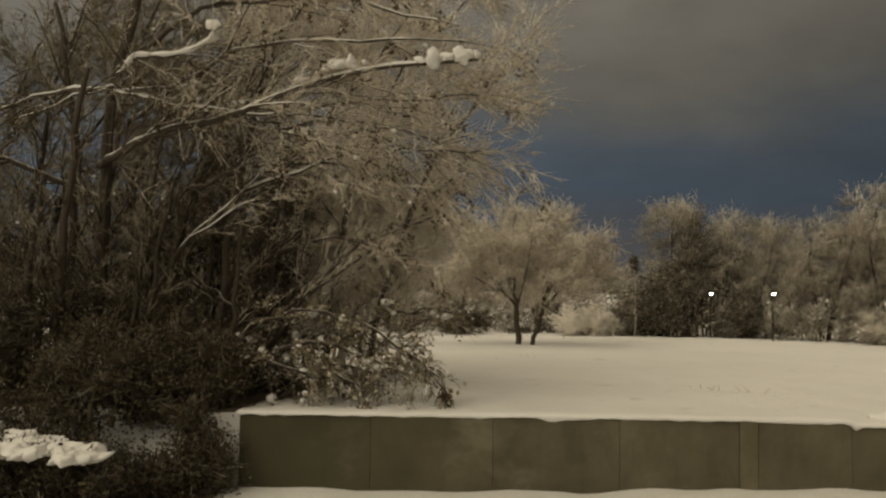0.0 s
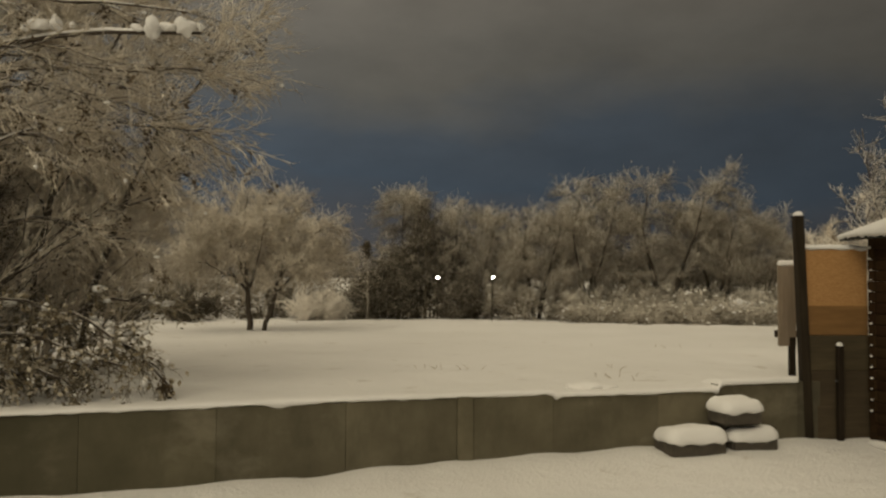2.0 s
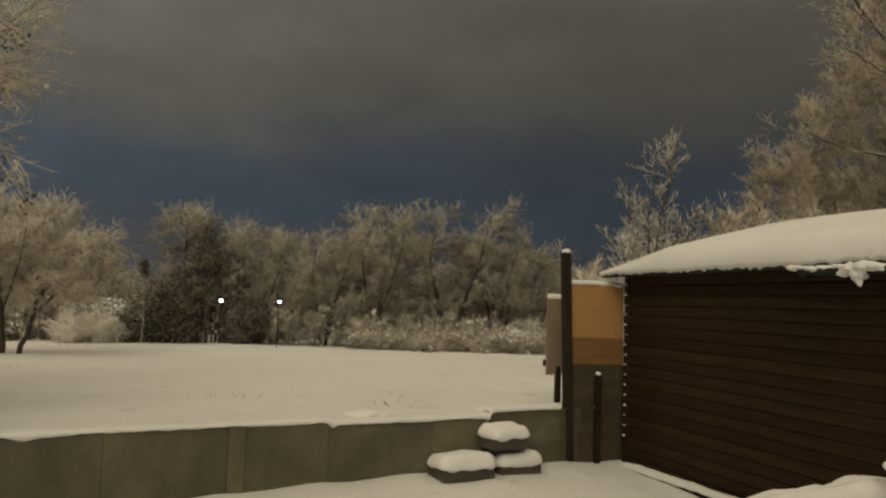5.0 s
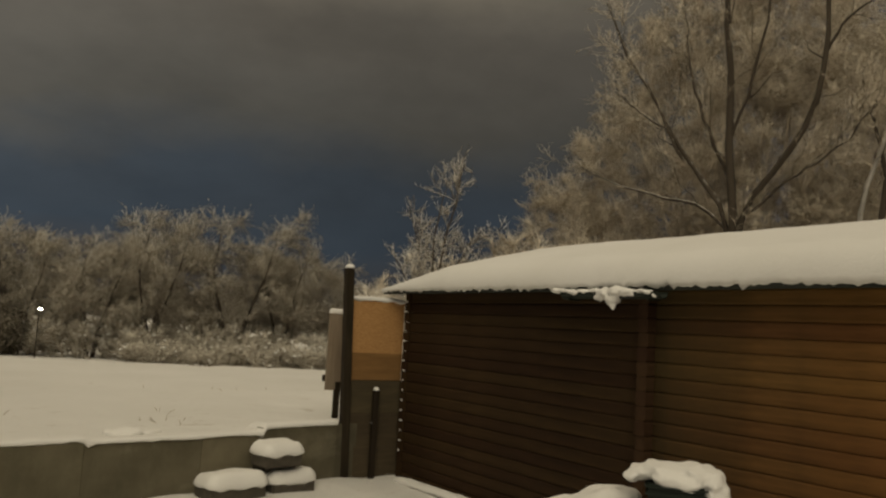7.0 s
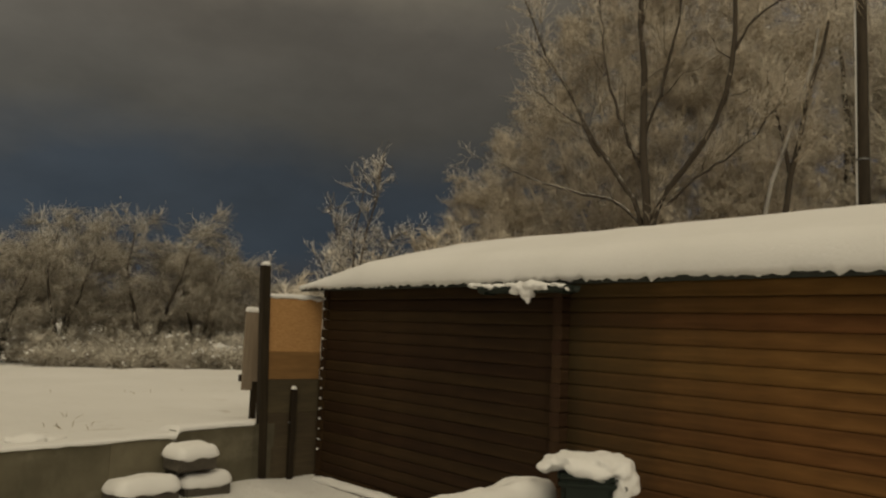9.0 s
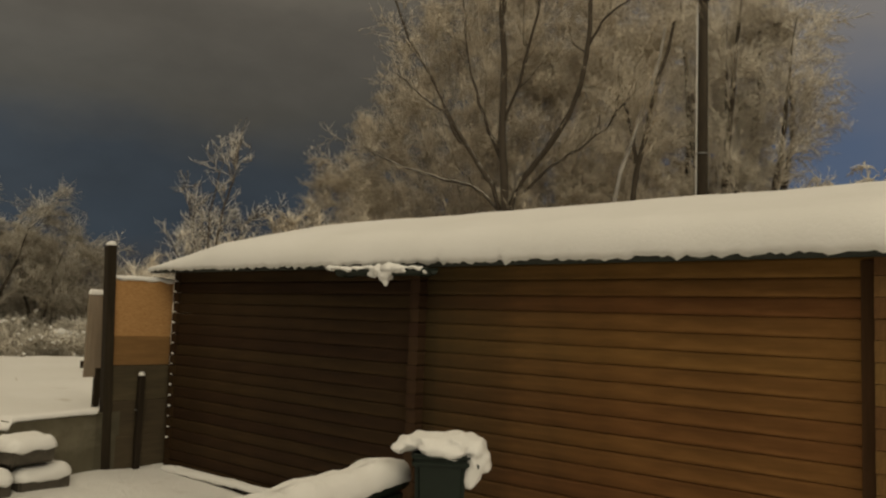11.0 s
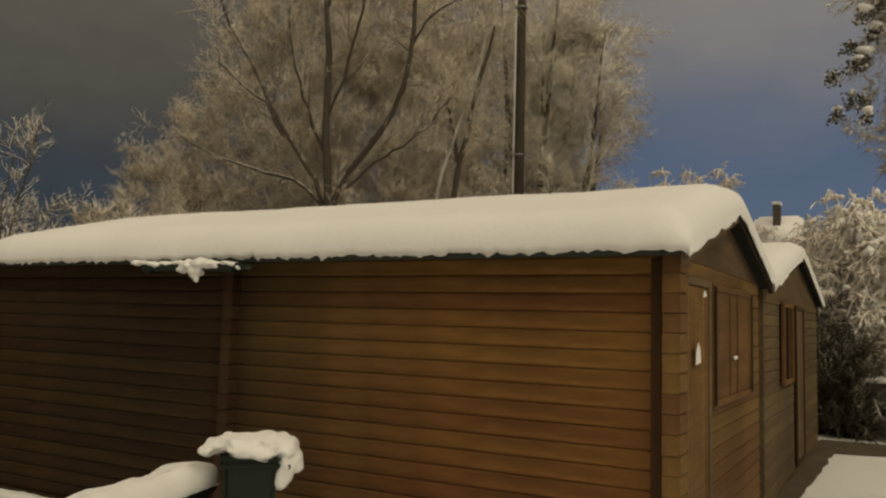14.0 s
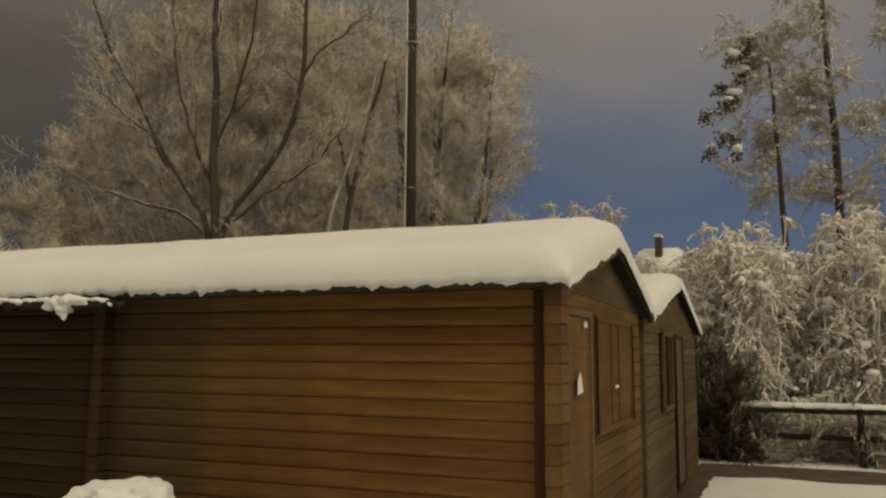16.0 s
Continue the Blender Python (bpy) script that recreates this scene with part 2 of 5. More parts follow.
# ---------------------------------------------------------------- mesh tools
def mesh_of(name, verts, faces):
    """A mesh from an (n, 3) array and an (m, 3 or 4) array of corners."""
    verts, faces = np.asarray(verts, np.float32), np.asarray(faces, np.int32)
    me = bpy.data.meshes.new(name)
    me.vertices.add(len(verts)); me.vertices.foreach_set("co", verts.ravel())
    k = faces.shape[1]
    me.loops.add(faces.size); me.loops.foreach_set("vertex_index", faces.ravel())
    me.polygons.add(len(faces)); me.polygons.foreach_set("loop_start", np.arange(0, faces.size, k, dtype=np.int32))
    me.update(calc_edges=True)
    me.polygons.foreach_set("use_smooth", np.ones(len(faces), bool))
    return me


def put(name, me, mat, parent=None, label="", m=None):
    ob = new(name, me)
    if mat and not me.materials:
        me.materials.append(mat)
    if parent:
        ob.parent = parent
    if m is not None:
        ob.matrix_basis = m
    if label:
        ob["label"] = label
    return ob


def part(name, bm, mat, parent=None, label="", smooth=False, m=None):
    me = bpy.data.meshes.new(name)
    bmesh.ops.recalc_face_normals(bm, faces=bm.faces[:])
    bm.to_mesh(me); bm.free()
    if smooth:
        me.polygons.foreach_set("use_smooth", np.ones(len(me.polygons), bool))
    return put(name, me, mat, parent, label, m)


def thing(name, at, label, category, group="", kind="", turn=0.0):
    ob = new(name)
    ob.empty_display_size = .1
    ob.matrix_basis = pose(*at, 0, 0, turn)
    return tagged(ob, label, category, group, kind)


def box(x0, y0, z0, x1, y1, z1, bevel=.006, seg=1):
    bm = bmesh.new()
    bmesh.ops.create_cube(bm, size=1, matrix=Matrix.Translation(((x0 + x1) / 2, (y0 + y1) / 2, (z0 + z1) / 2)) @ Matrix.Diagonal((x1 - x0, y1 - y0, z1 - z0, 1)))
    if bevel:
        bmesh.ops.bevel(bm, geom=bm.edges[:], offset=bevel, segments=seg, affect="EDGES")
    return bm


def rod(p, q, r0, r1=None, sides=10):
    p, q = Vector(p), Vector(q)
    bm = bmesh.new()
    bmesh.ops.create_cone(bm, cap_ends=True, segments=sides, radius1=r0, radius2=r1 if r1 is not None else r0, depth=(q - p).length,
                          matrix=Matrix.Translation((p + q) / 2) @ (q - p).to_track_quat("Z", "Y").to_matrix().to_4x4())
    return bm


def wobble(x, y, z, s, seed=0.0):
    return noise.noise(Vector((x * s + seed, y * s - seed, z * s + 2 * seed)))


def snow_lump(length, width, thick, seed, res=.03, lip=.02, rough=.25):
    """A pillow of snow over a length by width top at z 0: rings from its tucked-in underside over a round rim to its crown."""
    R = min(thick * .95, .46 * min(length, width))
    cx, cy = length / 2 - R, width / 2 - R
    path_ = []
    arc = max(3, int(R * 1.6 / res))
    for q, (sx, sy) in enumerate(((1, 1), (-1, 1), (-1, -1), (1, -1))):
        for k in range(arc + 1):
            a = (q + k / arc) * math.pi / 2
            path_.append((sx * cx, sy * cy, math.cos(a), math.sin(a)))
        run = 2 * (cx if q % 2 == 0 else cy)
        n = int(run / res)
        ex, ey = ((-1, 1), (-1, -1), (1, -1), (1, 1))[q]
        nx_, ny_ = math.cos((q + 1) * math.pi / 2), math.sin((q + 1) * math.pi / 2)
        for k in range(1, n):
            f = k / n
            path_.append((sx * cx + (ex - sx) * cx * f, sy * cy + (ey - sy) * cy * f, nx_, ny_))
    rings = [(math.radians(a), 1.0) for a in (-80, -50, -25, 0, 18, 36, 54, 72, 90)] + [(math.pi / 2, f) for f in (.8, .6, .4, .2, .02)]
    verts, faces = [], []
    for a, f in rings:
        for px, py, nx_, ny_ in path_:
            wide = R * math.cos(a)
            x, y = px * f + nx_ * wide, py * f + ny_ * wide
            out = 1 + rough * .5 * wobble(x, y, a * .2, 6, seed + 3)
            x, y = px * f + nx_ * wide * out, py * f + ny_ * wide * out
            n = wobble(x, y, 0, 4.5, seed) * rough + wobble(x, y, 0, 14, seed) * rough * .4
            z = thick * math.sin(a) * (1 + n) if a > 0 else lip * math.sin(a) * (1 + 1.2 * wobble(x, y, 3, 9, seed))
            verts.append((x, y, z))
    w = len(path_)
    for r in range(len(rings) - 1):
        for i in range(w):
            faces.append((r * w + i, r * w + (i + 1) % w, (r + 1) * w + (i + 1) % w, (r + 1) * w + i))
    return mesh_of("snow", verts, faces)


# ---------------------------------------------------------------- branching
def unit(v):
    return v / np.maximum(np.linalg.norm(v, axis=-1, keepdims=True), 1e-9)


def sprout(rng, P, R, count, u0, u1, l0, l1, angle, lift, droop, n, curl=.10, thin=.6, rmax=1.0, rmin=.002):
    """Side branches from polylines P (N, k, 3) with radii R (N, k)."""
    N, k, _ = P.shape
    i = np.repeat(np.arange(N), count)
    u = rng.uniform(u0, u1, len(i))
    s = u * (k - 1); a = np.minimum(s.astype(int), k - 2); f = (s - a)[:, None]
    start = P[i, a] * (1 - f) + P[i, a + 1] * f
    r = R[i, a] * (1 - f[:, 0]) + R[i, a + 1] * f[:, 0]
    t = unit(P[i, a + 1] - P[i, a])
    side = rng.normal(size=(len(i), 3)); side -= (side * t).sum(1, keepdims=True) * t; side = unit(side)
    g = rng.uniform(.6, 1.3, len(i))[:, None] * angle
    d = t * np.cos(g) + side * np.sin(g); d[:, 2] += lift; d = unit(d)
    L = rng.uniform(l0, l1, len(i)) * (1.15 - .55 * u)
    w = np.linspace(0, 1, n)[None, :, None]
    pts = start[:, None] + d[:, None] * L[:, None, None] * w
    jit = np.cumsum(rng.normal(size=(len(i), n, 3)), 1) * curl * L[:, None, None] / n
    jit -= jit[:, :1]
    pts = pts + jit
    pts[:, :, 2] -= droop * L[:, None] * np.linspace(0, 1, n)[None] ** 2
    rad = np.clip(r * thin, rmin, rmax)[:, None] * np.linspace(1, .35, n)[None]
    return pts, np.maximum(rad, rmin * .6)


def tubes(P, R, k):
    N, n, _ = P.shape
    T = np.empty_like(P); T[:, 1:-1] = P[:, 2:] - P[:, :-2]; T[:, 0] = P[:, 1] - P[:, 0]; T[:, -1] = P[:, -1] - P[:, -2]
    T = unit(T)
    ref = np.where(np.abs(T[..., 2:3]) > .9, np.array([1., 0, 0]), np.array([0, 0, 1.]))
    A = unit(np.cross(T, ref)); B = np.cross(A, T)
    ang = np.arange(k) * 2 * np.pi / k
    V = P[:, :, None] + R[:, :, None, None] * (np.cos(ang)[None, None, :, None] * A[:, :, None] + np.sin(ang)[None, None, :, None] * B[:, :, None])
    base = (np.arange(N)[:, None, None] * n + np.arange(n - 1)[None, :, None]) * k
    j = np.arange(k)[None, None]
    q = np.stack([base + j, base + (j + 1) % k, base + k + (j + 1) % k, base + k + j], -1).reshape(-1, 4)
    return V.reshape(-1, 3), q


def spikes(P, R):
    """Solid three-sided tapering twigs from two-point lines."""
    N = len(P)
    T = unit(P[:, -1] - P[:, 0])
    ref = np.where(np.abs(T[:, 2:3]) > .9, np.array([1., 0, 0]), np.array([0, 0, 1.]))
    A = unit(np.cross(T, ref)); B = np.cross(A, T)
    ang = np.array([-np.pi / 2, np.pi / 6, 5 * np.pi / 6])
    ring = P[:, :1] + R[:, 0, None, None] * (np.cos(ang)[None, :, None] * A[:, None] + np.sin(ang)[None, :, None] * B[:, None])
    V = np.concatenate([ring, P[:, -1:]], 1).reshape(-1, 3)
    o = np.arange(N)[:, None] * 4
    F = np.concatenate([o + np.array([[0, 1, 3]]), o + np.array([[1, 2, 3]]), o + np.array([[2, 0, 3]])])
    return V, F


def joined(name, groups):
    V, Fs, off = [], [], 0
    tri = any(k == 1 for *_, k in groups)
    for P, R, k in groups:
        v, q = tubes(P, R, k) if k > 1 else spikes(P, R)
        if tri and q.shape[1] == 4:
            q = np.concatenate([q[:, [0, 1, 2]], q[:, [0, 2, 3]]])
        V.append(v); Fs.append(q + off); off += len(v)
    return mesh_of(name, np.concatenate(V), np.concatenate(Fs))


def leafage(rng, P, count, size, spread):
    """Small folded leaves scattered about polylines: four corners and a keel, four triangles each."""
    N, k, _ = P.shape
    i = np.repeat(np.arange(N), count); a = rng.integers(0, k, len(i))
    c = P[i, a] + rng.normal(size=(len(i), 3)) * spread
    x = unit(rng.normal(size=(len(i), 3))); y = unit(np.cross(x, rng.normal(size=(len(i), 3)))); z = np.cross(x, y)
    s = (size * rng.uniform(.6, 1.3, len(i)))[:, None]
    V = np.stack([c - x * s, c + y * s * .6 + z * s * .15, c + x * s, c - y * s * .6 + z * s * .15, c - z * s * .12], 1).reshape(-1, 3)
    o = np.arange(len(i))[:, None] * 5
    F = np.concatenate([o + np.array([[0, 1, 4]]), o + np.array([[1, 2, 4]]), o + np.array([[2, 3, 4]]), o + np.array([[3, 0, 4]])])
    return V, F


def line(points, r0, r1, n=9):
    """One smooth polyline through points, resampled."""
    p = np.array(points, float)
    d = np.r_[0, np.cumsum(np.linalg.norm(np.diff(p, axis=0), axis=1))]
    s = np.linspace(0, d[-1], n)
    q = np.stack([np.interp(s, d, p[:, i]) for i in range(3)], 1)
    q[1:-1] = (q[:-2] + 2 * q[1:-1] + q[2:]) / 4
    return q, np.linspace(r0, r1, n)


def stems_of(rng, lines, n=14):
    got = [line(p, a, b, n) for p, a, b in lines]
    P, R = np.array([g[0] for g in got]), np.array([g[1] for g in got])
    P[:, 1:-1] += rng.normal(size=P[:, 1:-1].shape) * .02
    return P, R


def snow_strip(P, R, rng, share=.7, grow=1.3):
    """Snow that lies along the upper side of branches."""
    keep = rng.random(len(P)) < share
    fat = np.minimum(R[keep], .020)
    Q, S = P[keep].copy(), fat * grow * (.35 + .75 * rng.random(R[keep].shape))
    Q[..., 2] += R[keep] * .8
    T = np.empty_like(Q); T[:, :-1] = Q[:, 1:] - Q[:, :-1]; T[:, -1] = T[:, -2]
    flat = np.linalg.norm(unit(T)[..., :2], axis=-1)
    return Q, S * np.clip((flat - .45) / .4, 0.02, 1)


def puffs(rng, P, count, size, flat=.6, fine=1):
    """Lumps of snow caught on branches: rounded, uneven, a little flattened."""
    ico = bmesh.new()
    bmesh.ops.create_icosphere(ico, subdivisions=fine, radius=1)
    base = np.array([v.co[:] for v in ico.verts]); tri = np.array([[v.index for v in f.verts] for f in ico.faces])
    ico.free()
    N, k, _ = P.shape
    i = rng.integers(0, N, count); a = rng.integers(1, k, count)
    c = P[i, a]
    s = size * rng.uniform(.45, 1.25, (count, 1, 1)) * np.stack([rng.uniform(.7, 1.5, count), rng.uniform(.7, 1.5, count), flat * rng.uniform(.8, 1.5, count)], -1)[:, None]
    wave = 1 + .28 * np.sin(base[None] @ rng.normal(size=(count, 3, 3)) * 2.6 + rng.random((count, 1, 3)) * 6)
    V = c[:, None] + base[None] * s * wave
    return V.reshape(-1, 3), (tri[None] + (np.arange(count) * len(base))[:, None, None]).reshape(-1, 3)


def heap(name, blobs, label, group="", voxel=.012, seed=0.0, rough=.02, along=(1, 0), at=(0, 0, 0)):
    """Clotted snow: overlapping uneven ellipsoids (along, across, up, three radii) fused into one skin."""
    bm = bmesh.new()
    ax = Vector((*along, 0)).normalized(); ay = Vector((-ax.y, ax.x, 0))
    for i, (s_, d_, z_, rs, rd, rz) in enumerate(blobs):
        got = bmesh.ops.create_icosphere(bm, subdivisions=3, radius=1)["verts"]
        for v in got:
            c = v.co.copy()
            k = 1 + .30 * wobble(c.x, c.y, c.z, 1.6, seed + i * 1.7) + .12 * wobble(c.x, c.y, c.z, 4.5, seed + i)
            v.co = ax * (s_ + c.x * rs * k) + ay * (d_ + c.y * rd * k) + Vector((0, 0, z_ + c.z * rz * k))
            v.co += Vector((1, 1, 1)) * wobble(v.co.x, v.co.y, v.co.z, 16, seed) * rough
    ob = part(name, bm, SNOW, smooth=True, m=pose(*at))
    fuse = ob.modifiers.new("fuse", "REMESH"); fuse.mode = "VOXEL"; fuse.voxel_size = voxel; fuse.use_smooth_shade = True
    soft_ = ob.modifiers.new("soften", "SMOOTH"); soft_.factor, soft_.iterations = .5, 3
    return tagged(ob, label, "snow", group)


def clusters(rng, P, n, per, size, spread, hang):
    """Bunches of small leaves hanging below the outer ends of twigs."""
    c = P[rng.integers(0, len(P), n), -1 - rng.integers(0, 2, n)]
    return leafage(rng, np.stack([c, c - (0, 0, hang)], 1), per, size, spread)


# ---------------------------------------------------------------- ground
def wall_y(x):
    return 6.246 + .2 * (x + 3.414)


def yard_z(x, y):
    low = min(1.0, max(0.0, (-3.0 - x) / 4.5))
    east_drop = min(1.0, max(0.0, (x - 4.0) / 6.0))
    return -.13 * low * min(1.0, max(0.0, (y + 1) / 6)) - .06 * east_drop


def field_z(v):
    if v < 26:
        return .565 - .0215 * v
    return .006 - min(2.6, .09 * (v - 26)) if v < 400 else -2.6


def ground_z(x, y):
    v = y - wall_y(x)
    if v <= .05:
        rim = math.exp(-((v - 0) / .35) ** 2) * (.035 + .05 * wobble(x, 0, 0, 1.7, 4))
        return yard_z(x, y) + .03 * wobble(x, y, 0, .9, 1) + .012 * wobble(x, y, 0, 3.1, 7) + rim
    near = max(0.0, 1 - v / 60)
    return field_z(v) + near * (.05 * wobble(x, y, 0, .5, 3) + .035 * wobble(x, y, 0, 1.6, 5))


def steps(a, b, n):
    return [a + (b - a) * i / n for i in range(n)]


us = [-1500, -400, -120, -60, -35] + steps(-22, -13, 15) + steps(-13, 9, 150) + steps(9, 20, 30) + [20, 26, 40, 70, 160, 500, 1500]
vs = [-1500, -400, -120, -50, -25, -15] + steps(-11, -5, 18) + steps(-5, -.35, 55) + [-.35, -.28, -.2, -.13, -.07, -.02, .05, .09, .15, .25] + steps(.4, 6, 36) + steps(6, 32, 50) + [32, 38, 46, 56, 75, 110, 200, 500, 1500]
gv, gf = [], []
for u in us:
    for v in vs:
        y = wall_y(max(-40, min(40, u))) + v
        gv.append((u, y, ground_z(u, y)))
w_ = len(vs)
for i in range(len(us) - 1):
    for j in range(w_ - 1):
        a = i * w_ + j
        gf.append((a, a + w_, a + w_ + 1, a + 1))
put("ground", mesh_of("ground", gv, gf), GROUND)
tagged(bpy.data.objects["ground"], "snow-covered yard and open field under fresh snow", "ground", kind="structure")

# bare soil beside the cabins; the dark band before the hedge is painted shade
sv, sf = [], []
xs = steps(.05, 12.2, 80)
for i, x in enumerate(xs):
    edge = -.42 - .10 * max(0, x - 2) / 6 + .05 * wobble(x, 0, 0, 2.3, 9)
    if x > 8.3:
        edge -= min(1.0, (x - 8.3) / .5) * 9.0
    for j in range(9):
        y = -.22 + (edge + .22) * j / 8
        sv.append((x + (.12 * wobble(x, y, 0, 1.5, 2) if x > 8 else 0), y, ground_z(x, y) + .012))
for i in range(len(xs) - 1):
    if xs[i] > 9.9:
        break
    for j in range(8):
        a = i * 9 + j
        sf.append((a, a + 1, a + 10, a + 9))
put("path", mesh_of("path", sv, sf), SOIL_SHADE)
tagged(bpy.data.objects["path"], "bare soil beside the cabins with a dark band for hedge shade", "path", kind="structure")

# dark ground sheet added for the shade under the thicket
lv, lf = [], []
vs_ = steps(-1.5, -.1, 14) + [-.1, -.02, .05, .1] + steps(.2, 3.2, 16)
us_ = steps(-15.5, -8.45, 36)
for i, u in enumerate(us_):
    for j, v in enumerate(vs_):
        x = u + .18 * wobble(u, v, 0, 1.3, 8)
        y = wall_y(x) + v + (.35 * wobble(u, 0, 0, .9, 5) if j in (0, len(vs_) - 1) else 0)
        lv.append((x, y, ground_z(x, y) + .014))
for i in range(len(us_) - 1):
    for j in range(len(vs_) - 1):
        a = i * len(vs_) + j
        lf.append((a, a + len(vs_), a + len(vs_) + 1, a + 1))
put("leaf_litter", mesh_of("leaf_litter", lv, lf), SOIL_SHADE)
tagged(bpy.data.objects["leaf_litter"], "dark ground sheet for the shade under the thicket", "ground", kind="structure")

# ---------------------------------------------------------------- retaining wall
WALL_TURN = math.degrees(math.atan(.2))
retaining = thing("wall_north", (-3.414, 6.246, 0), "low concrete panel retaining wall capped with snow", "wall", kind="structure", turn=WALL_TURN)
K = math.sqrt(1.04)
joints = [(-8.6, .565), (-7.45, .57), (-6.4, .575), (-5.33, .592), (-4.335, .595), (-4.185, .60), (-3.42, .60), (-2.34, .565), (-1.69, .57), (-.78, .625), (.3, .625)]
for (xa, za), (xb, zb) in zip(joints, joints[1:]):
    top = za if xa != -1.69 else .625
    if xa in (-3.42, -2.34):
        top = .565
    proud = .015 if abs(xb + 4.185) < .01 else .004 * ((hash(int(xa * 100)) % 3) - 1)
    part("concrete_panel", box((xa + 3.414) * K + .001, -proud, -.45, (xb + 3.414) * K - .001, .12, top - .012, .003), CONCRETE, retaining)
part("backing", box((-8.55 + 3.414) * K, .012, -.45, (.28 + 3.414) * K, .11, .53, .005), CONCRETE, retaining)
# snow edge along the top of the panels
ev, ef = [], []
xs = steps(-8.62, -.76, 260)
for i, x in enumerate(xs):
    top = .60 if x < -3.42 else (.575 if x < -1.69 else .635)
    top -= .03 * max(0, (-5.3 - x) / 3.3)
    drip = .018 + .016 * wobble(x, 0, 0, 2.2, 11) + .010 * wobble(x, 0, 0, 9, 12)
    for c, wd in ((-5.9, .09), (-3.40, .05), (-1.7, .05)):
        drip += .03 * math.exp(-((x - c) / wd) ** 2)
    thick = .02 + .012 * wobble(x, 1, 0, 3, 3) + (.012 if x > -1.69 else 0)
    for ang in range(10):
        a = ang / 9 * math.pi
        yy = -.022 - .012 * math.sin(a) if ang < 6 else .0
        prof = [(.02, -drip), (-.012, -drip), (-.028, -drip * .5), (-.030, 0), (-.022, thick * .7), (.0, thick), (.05, thick * 1.1), (.12, thick), (.22, thick * .6), (.35, -.03)]
        py, pz = prof[ang]
        ev.append(((x + 3.414) * K, py, top - .012 + pz))
for i in range(len(xs) - 1):
    for j in range(9):
        a = i * 10 + j
        ef.append((a, a + 10, a + 11, a + 1))
rim = put("snow_edge", mesh_of("snow_edge", ev, ef), SNOW, m=pose(-3.414, 6.246, 0, 0, 0, WALL_TURN))
tagged(rim, "thin overhanging edge of snow on the wall top", "snow")


heap("snow_mound", [(-.16, 0, .0, .10, .10, .05), (0, 0, .012, .16, .12, .055), (.17, .02, .0, .14, .10, .04)], "low lump of snow on the field behind the wall", voxel=.02, seed=9.0, rough=.02, at=(-2.9, 6.95, ground_z(-2.9, 6.95) + .012))


# ---------------------------------------------------------------- log cabins
def log_mesh(length, axis, h=.111, t=.075):
    """A planed log with chamfered long edges, laid along an axis from 0 to length, outer face at 0."""
    prof = [(.004, .006), (0.0, .018), (0.0, h - .018), (.004, h - .006), (.013, h - .0006), (t, h - .0006), (t, .0006), (.013, .0006)]
    if axis == "y":
        a = [(d, 0, z) for d, z in prof]; b = [(d, length, z) for d, z in prof]
    else:
        a = [(0, d, z) for d, z in prof]; b = [(length, d, z) for d, z in prof]
    n = len(prof)
    bm = bmesh.new()
    va, vb = [bm.verts.new(p) for p in a], [bm.verts.new(p) for p in b]
    for i in range(n):
        bm.faces.new((va[i], va[(i + 1) % n], vb[(i + 1) % n], vb[i]))
    bm.faces.new(va); bm.faces.new(vb)
    bmesh.ops.recalc_face_normals(bm, faces=bm.faces[:])
    me = bpy.data.meshes.new("log"); bm.to_mesh(me); bm.free()
    return me


COURSE, ROWS_N = .1112, 19
FRONT = -.25
cabin = thing("log_cabin", (0, 0, 0), "brown stained log cabin, far half toned dark for shade, snow on its roof", "cabin")
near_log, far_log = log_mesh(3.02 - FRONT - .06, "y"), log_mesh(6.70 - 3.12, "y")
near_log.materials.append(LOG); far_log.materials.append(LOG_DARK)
tail_long = log_mesh(.175, "x", COURSE - .002, .10)
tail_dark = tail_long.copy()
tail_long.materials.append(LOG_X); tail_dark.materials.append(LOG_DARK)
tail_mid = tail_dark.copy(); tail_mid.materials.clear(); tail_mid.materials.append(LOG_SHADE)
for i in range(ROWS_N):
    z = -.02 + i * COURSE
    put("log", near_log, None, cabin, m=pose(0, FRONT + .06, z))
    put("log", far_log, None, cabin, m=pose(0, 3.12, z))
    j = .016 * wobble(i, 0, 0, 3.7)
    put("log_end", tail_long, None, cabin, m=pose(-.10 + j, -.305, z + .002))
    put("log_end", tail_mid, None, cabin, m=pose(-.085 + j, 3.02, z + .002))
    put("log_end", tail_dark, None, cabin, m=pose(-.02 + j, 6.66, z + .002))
gable_log = log_mesh(3.08, "x", COURSE, .07)
gable_log.materials.append(LOG_X)
APEX_X, APEX_Z, EAVE_Z, EAVE_R = 1.57, 2.545, 2.105, 3.35
for i in range(ROWS_N):
    put("log", gable_log, None, cabin, m=pose(.07, FRONT, -.02 + i * COURSE))
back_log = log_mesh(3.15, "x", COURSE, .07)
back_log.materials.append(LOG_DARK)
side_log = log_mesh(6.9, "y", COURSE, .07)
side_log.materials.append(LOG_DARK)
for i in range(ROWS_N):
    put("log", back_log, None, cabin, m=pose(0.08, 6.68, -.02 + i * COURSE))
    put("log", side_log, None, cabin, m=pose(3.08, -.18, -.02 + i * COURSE))


